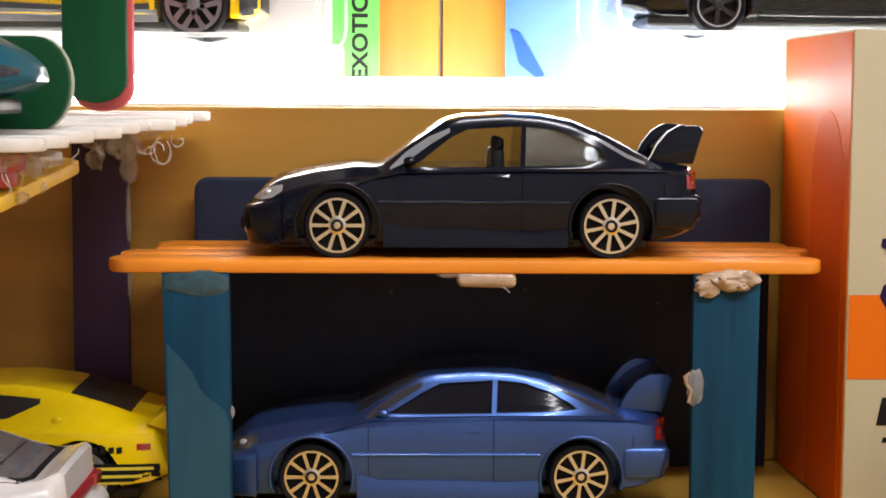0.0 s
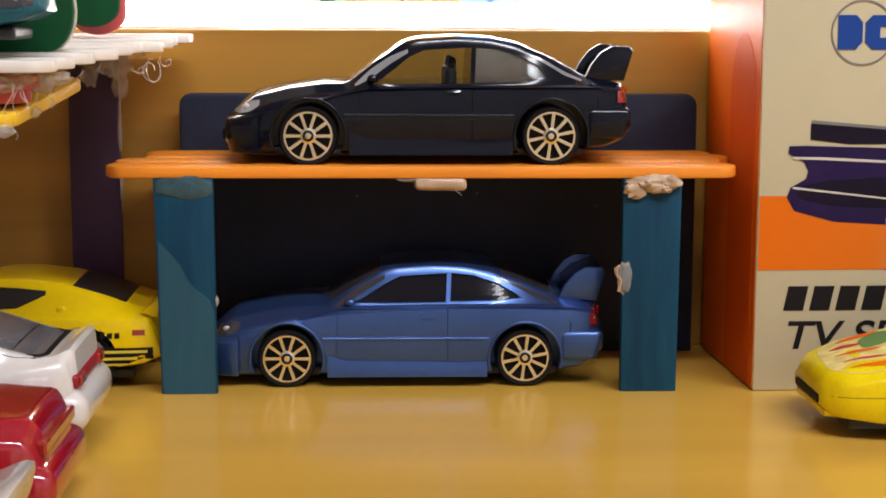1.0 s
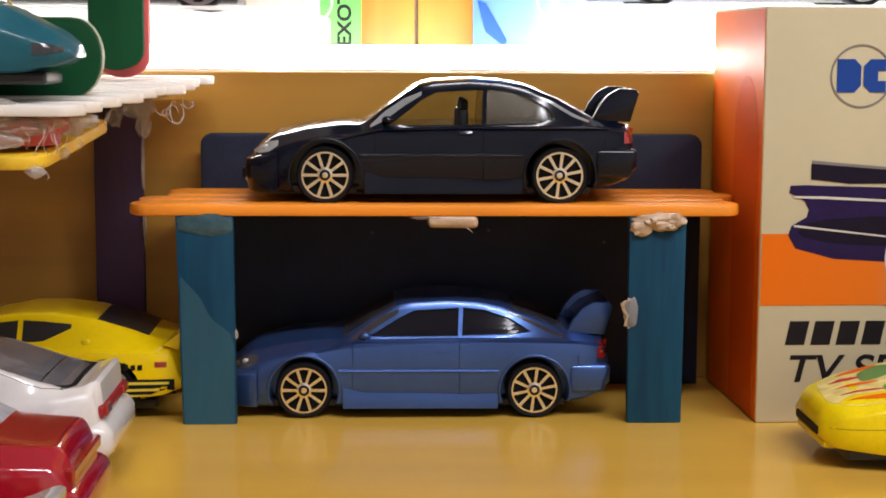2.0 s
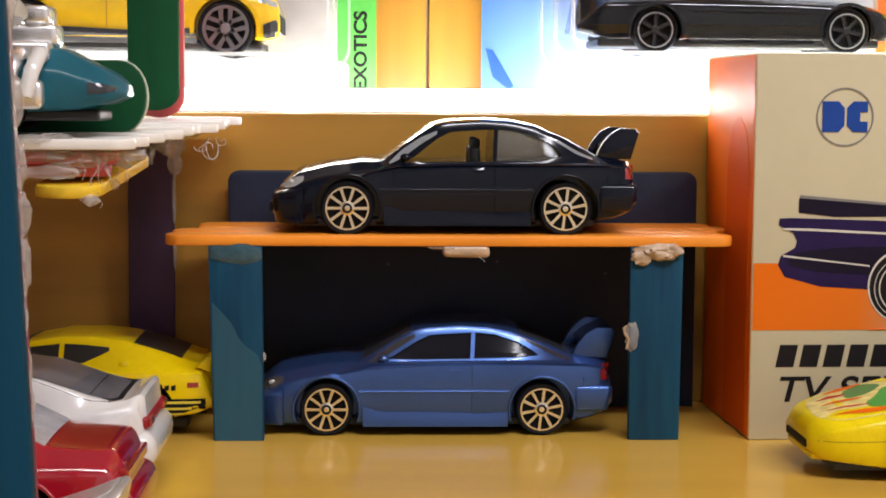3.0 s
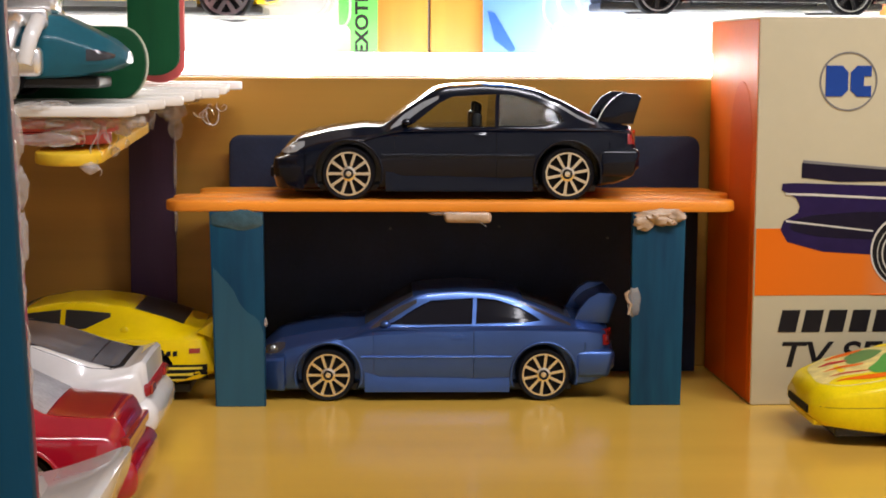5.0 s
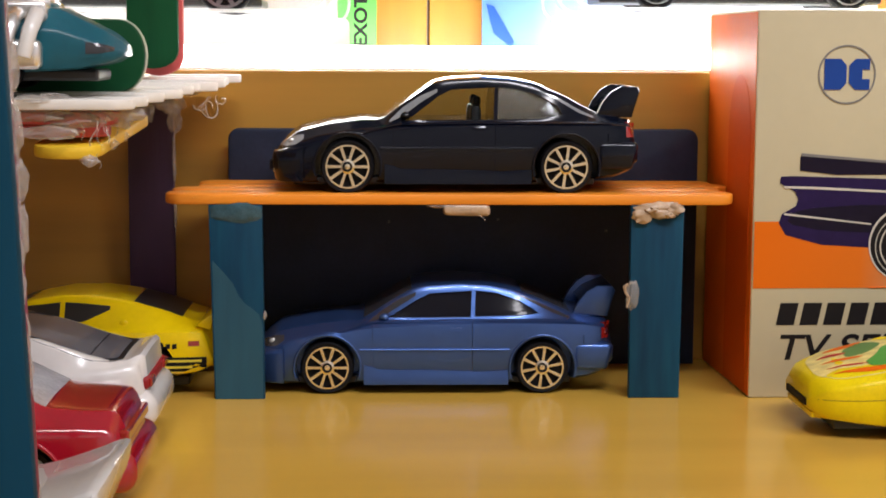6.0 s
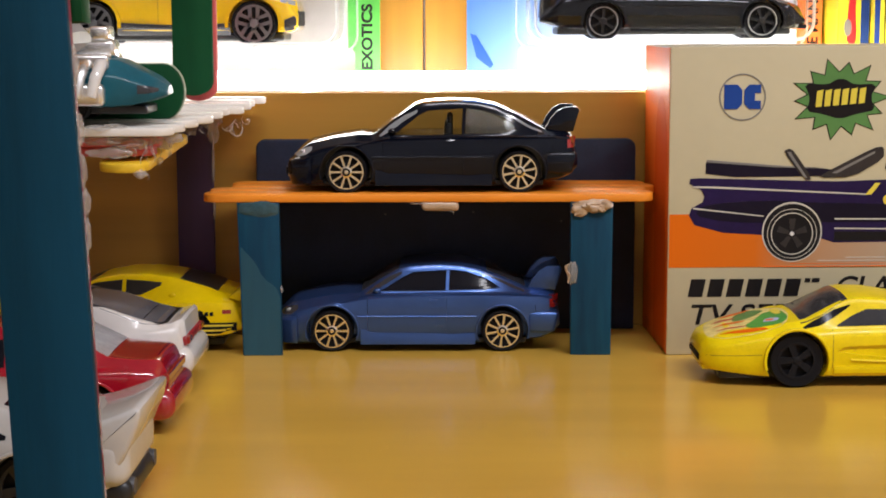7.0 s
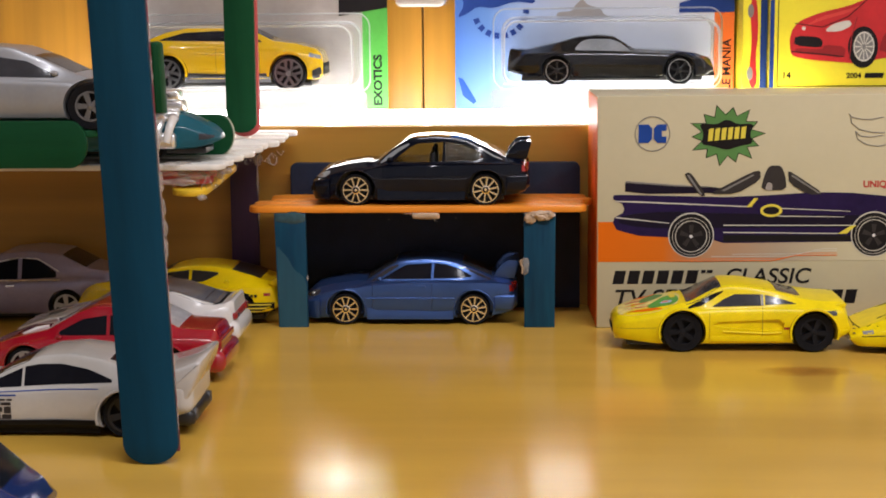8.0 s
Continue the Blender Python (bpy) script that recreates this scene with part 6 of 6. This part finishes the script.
must, msh = plain_car("toy_muscle_car", 138.6, 60.5, 78.8, M_GLOSSBLACK, "glossy black toy muscle car inside a blister pack",
    [(-12.4, 6), (-11.6, 8.8), (-6, 10.8), (0, 11.6), (8, 12.0), (16, 12.4), (20, 15.0), (23.5, 17.0), (29, 17.4), (36, 16.8), (44, 14.6), (54, 12.4), (58.0, 12.4), (60.2, 12.8), (61, 10.6), (61.2, 6)],
    [(-12.4, 5.6), (-8, 9.6), (0, 10.8), (12, 11.4), (40, 11.8), (55, 11.4), (61.2, 6)], [(-12.4, 4.4), (-10, 2.8), (54, 3.0), (61.2, 5)], [(-12.4, 10.4), (-9, 12.8), (0, 14.0), (22, 13.4), (43.6, 14.4), (56, 13.6), (61.2, 12.0)], (0, 43.6), 5.2, rz=180, flare=1.0,
    windows=[[(17.4, 11.9, 12.2), (20.6, 12.0, 14.8), (24, 12.1, 16.2), (32, 12.3, 16.4), (35, 12.4, 15.4), (37, 12.5, 13.2)]], screens=[[(14.8, 8.6), (22.2, 8.6)], [(39, 8.4), (52, 8.0)]], style="plain", rim=M_BLACKRIM, glass=M_PALEGLASS, tumble=0.66, soft=0.8)
for s in (-1, 1):
    part("side_crease", msh.side_patch([(6.5, 8.8, 9.4), (36, 9.2, 9.8)], 0.35, 0.4, s, 14, 4, 0.3), M_GLOSSBLACK, must)
    part("sill", msh.side_patch([(7.2, 2.4, 4.2), (36, 2.4, 4.4)], 0.5, 0.5, s, 14, 5, 0.35), M_GLOSSBLACK, must)
    for hx in (0, 43.6):
        arch = ring_bm(hx, 5.2, 5.75, 6.4, s * (msh.side(hx, 9) - 0.6), s * (msh.side(hx, 9) + 0.35), 40)
        bmesh.ops.delete(arch, geom=[v for v in arch.verts if v.co.z < 4.0], context="VERTS")
        part("wheel_arch", arch, M_GLOSSBLACK, must, smooth=30)
part("chin", box_bm(-12.8, -9, -11, 11, 3.0, 4.2, 0.3), M_BLACKTRIM, must)
for hx in (0, 43.6):
    part("rim_ring", ring_bm(hx, 5.2, 3.75, 4.0, 13.7, 14.1), M_RIM, must, "grey rim edge")
    part("rim_ring", ring_bm(hx, 5.2, 3.75, 4.0, -14.1, -13.7), M_RIM, must, "grey rim edge")

narrow = thing("narrow_carton", 0, 0, 65, "narrow yellow and blue toy carton with a red car print", "carton")
part("box", box_bm(162.4, 171.0, 60, 85, 0.02, 108, 0.3), M_CARDYEL, narrow, "yellow carton face")
part("blue_edge", box_bm(168.8, 171.2, 59.8, 60.1, 1, 107), M_NAVYCARD, narrow, "navy carton edge")
for wz in (17.0, 39.5):
    part("print_wheel", prism_bm(disc(165.2, wz, 2.4, 24, 0.45), 59.78, 59.9), M_GREYINK, narrow)
part("red_print", prism_bm(rounded([(164.6, 14), (166.6, 11), (167.8, 14), (167.2, 24), (168, 30), (167.6, 42), (165.8, 46), (165.0, 40), (165.8, 28)], 1), 59.85, 60.05), M_REDINK, narrow)

pack_d = thing("yellow_carton", 0, 0, 65, "bright yellow toy carton with a red roadster print", "carton")
part("box", box_bm(171.6, 236, 55, 85, 0.02, 112, 0.3), M_CARDYEL, pack_d, "yellow card box")
part("edge_print", box_bm(171.5, 173.0, 54.85, 55.02, 1, 111), M_NAVYCARD, pack_d, "navy printed edge")
part("border_line", box_bm(174.2, 174.5, 54.85, 55.02, 12.6, 110), M_INK, pack_d)
part("border_line", box_bm(174.2, 236, 54.85, 55.02, 12.4, 12.7), M_INK, pack_d)
part("foot_print", box_bm(173.0, 236, 54.85, 55.02, 10.6, 11.6), M_GREYINK, pack_d)
words("lettering", "14", 2.3, M_INK, pack_d, 176.0, 54.95, 15.4, bold=0.1)
words("lettering", "2004", 1.9, M_INK, pack_d, 199.0, 54.95, 15.4, bold=0.09)
slanted_bar(205.4, 212.0, 15.4, 17.2, pack_d, None, 54.85, 55.02)
road = part("car_print", prism_bm(rounded([(179, 24.5), (178.4, 29), (179.4, 33), (182, 36), (190, 39), (199, 41), (205.6, 43.6), (210, 45.6), (236, 47), (236, 22.6), (212, 22.8), (204, 20.4), (198, 21.0), (186, 22.0), (180, 23.2)], 2), 54.85, 55.02), M_REDINK, pack_d, "printed picture of a red roadster")
part("print_shade", prism_bm(rounded([(180, 24.6), (190, 23.6), (198, 22.4), (198.6, 26.6), (191, 27.4), (190, 25.6), (181, 26.4)], 1), 54.80, 54.90), M_DARKRED, road)
part("print_shade", prism_bm(rounded([(210, 24), (236, 24), (236, 34), (214, 33), (211.4, 30)], 1), 54.80, 54.90), M_DARKRED, road)
part("print_grille", prism_bm(rounded([(180, 27.2), (189.8, 26.2), (190.4, 28.6), (188.6, 30.2), (180.4, 30.6)], 1), 54.74, 54.88), M_INK, road)
part("print_lamp", prism_bm(rounded([(190.6, 32.0), (193.4, 34.6), (199.4, 36.2), (200.6, 34.2), (196.4, 32.0)], 1), 54.74, 54.88), M_PALEINK, road)
part("print_gleam", prism_bm(rounded([(183, 33.4), (190, 36.2), (199, 38.6), (204, 41.4), (198, 39.6), (189, 37.2)], 1), 54.80, 54.90), mat("bright_red_ink", (0.62, 0.05, 0.04), 0.4, vary=0.1), road)
part("print_tyre", prism_bm(disc(204.6, 26.4, 7.4, 32, 0.72), 54.76, 54.88), M_INK, road)
part("print_rim", prism_bm(disc(204.9, 26.6, 5.4, 32, 0.7), 54.70, 54.80), M_GREYINK, road)
for k in range(12):
    a = math.tau * k / 12
    ca, sa = math.cos(a), math.sin(a)
    part("print_spoke", prism_bm([(204.9 + 0.7 * (r * ca - w * sa), 26.6 + r * sa + w * ca) for r, w in ((0.9, -0.16), (4.6, -0.28), (4.6, 0.28), (0.9, 0.16))], 54.64, 54.72), M_PALEINK, road)
part("print_rim_ring", prism_bm([(204.9 + 0.7 * r * math.cos(a), 26.6 + r * math.sin(a)) for r, a in [(5.3, math.tau * i / 32) for i in range(33)] + [(4.7, math.tau * i / 32) for i in range(32, -1, -1)]], 54.64, 54.72), M_PALEINK, road)
part("print_seam", prism_bm([(199.6, 22.0), (200.0, 22.0), (200.6, 30), (202.4, 37), (202.0, 37), (200.2, 30)], 54.72, 54.86), M_DARKRED, road)
part("print_badge", prism_bm(disc(183.4, 33.2, 0.7, 16), 54.72, 54.86), M_PALEINK, road)
part("print_screen", prism_bm([(207, 44.0), (213, 49.6), (236, 52), (236, 46)], 54.80, 54.90), M_CARDPALE, road)
part("print_line", tube_bm([(180.4, 54.85, 35.0), (190, 54.85, 33.6), (199, 54.85, 37.2), (206, 54.85, 43.6)], 0.16), M_INK, road)
part("print_line", tube_bm([(179.2, 54.85, 25.0), (190, 54.85, 24.0), (198, 54.85, 23.0)], 0.2), M_INK, road)
part("print_mirror", prism_bm(disc(207.2, 45.8, 1.5, 18, 0.8), 54.74, 54.86), M_REDINK, road)

peg = thing("white_cap", 46, 56, 107.5, "rounded white plastic piece above the packs", "plastic cap")
part("cap", box_bm(-9, 9, -6, 29.9, -0.6, 9, 2.4, 4), M_WHITEPAINT, peg, smooth=50)
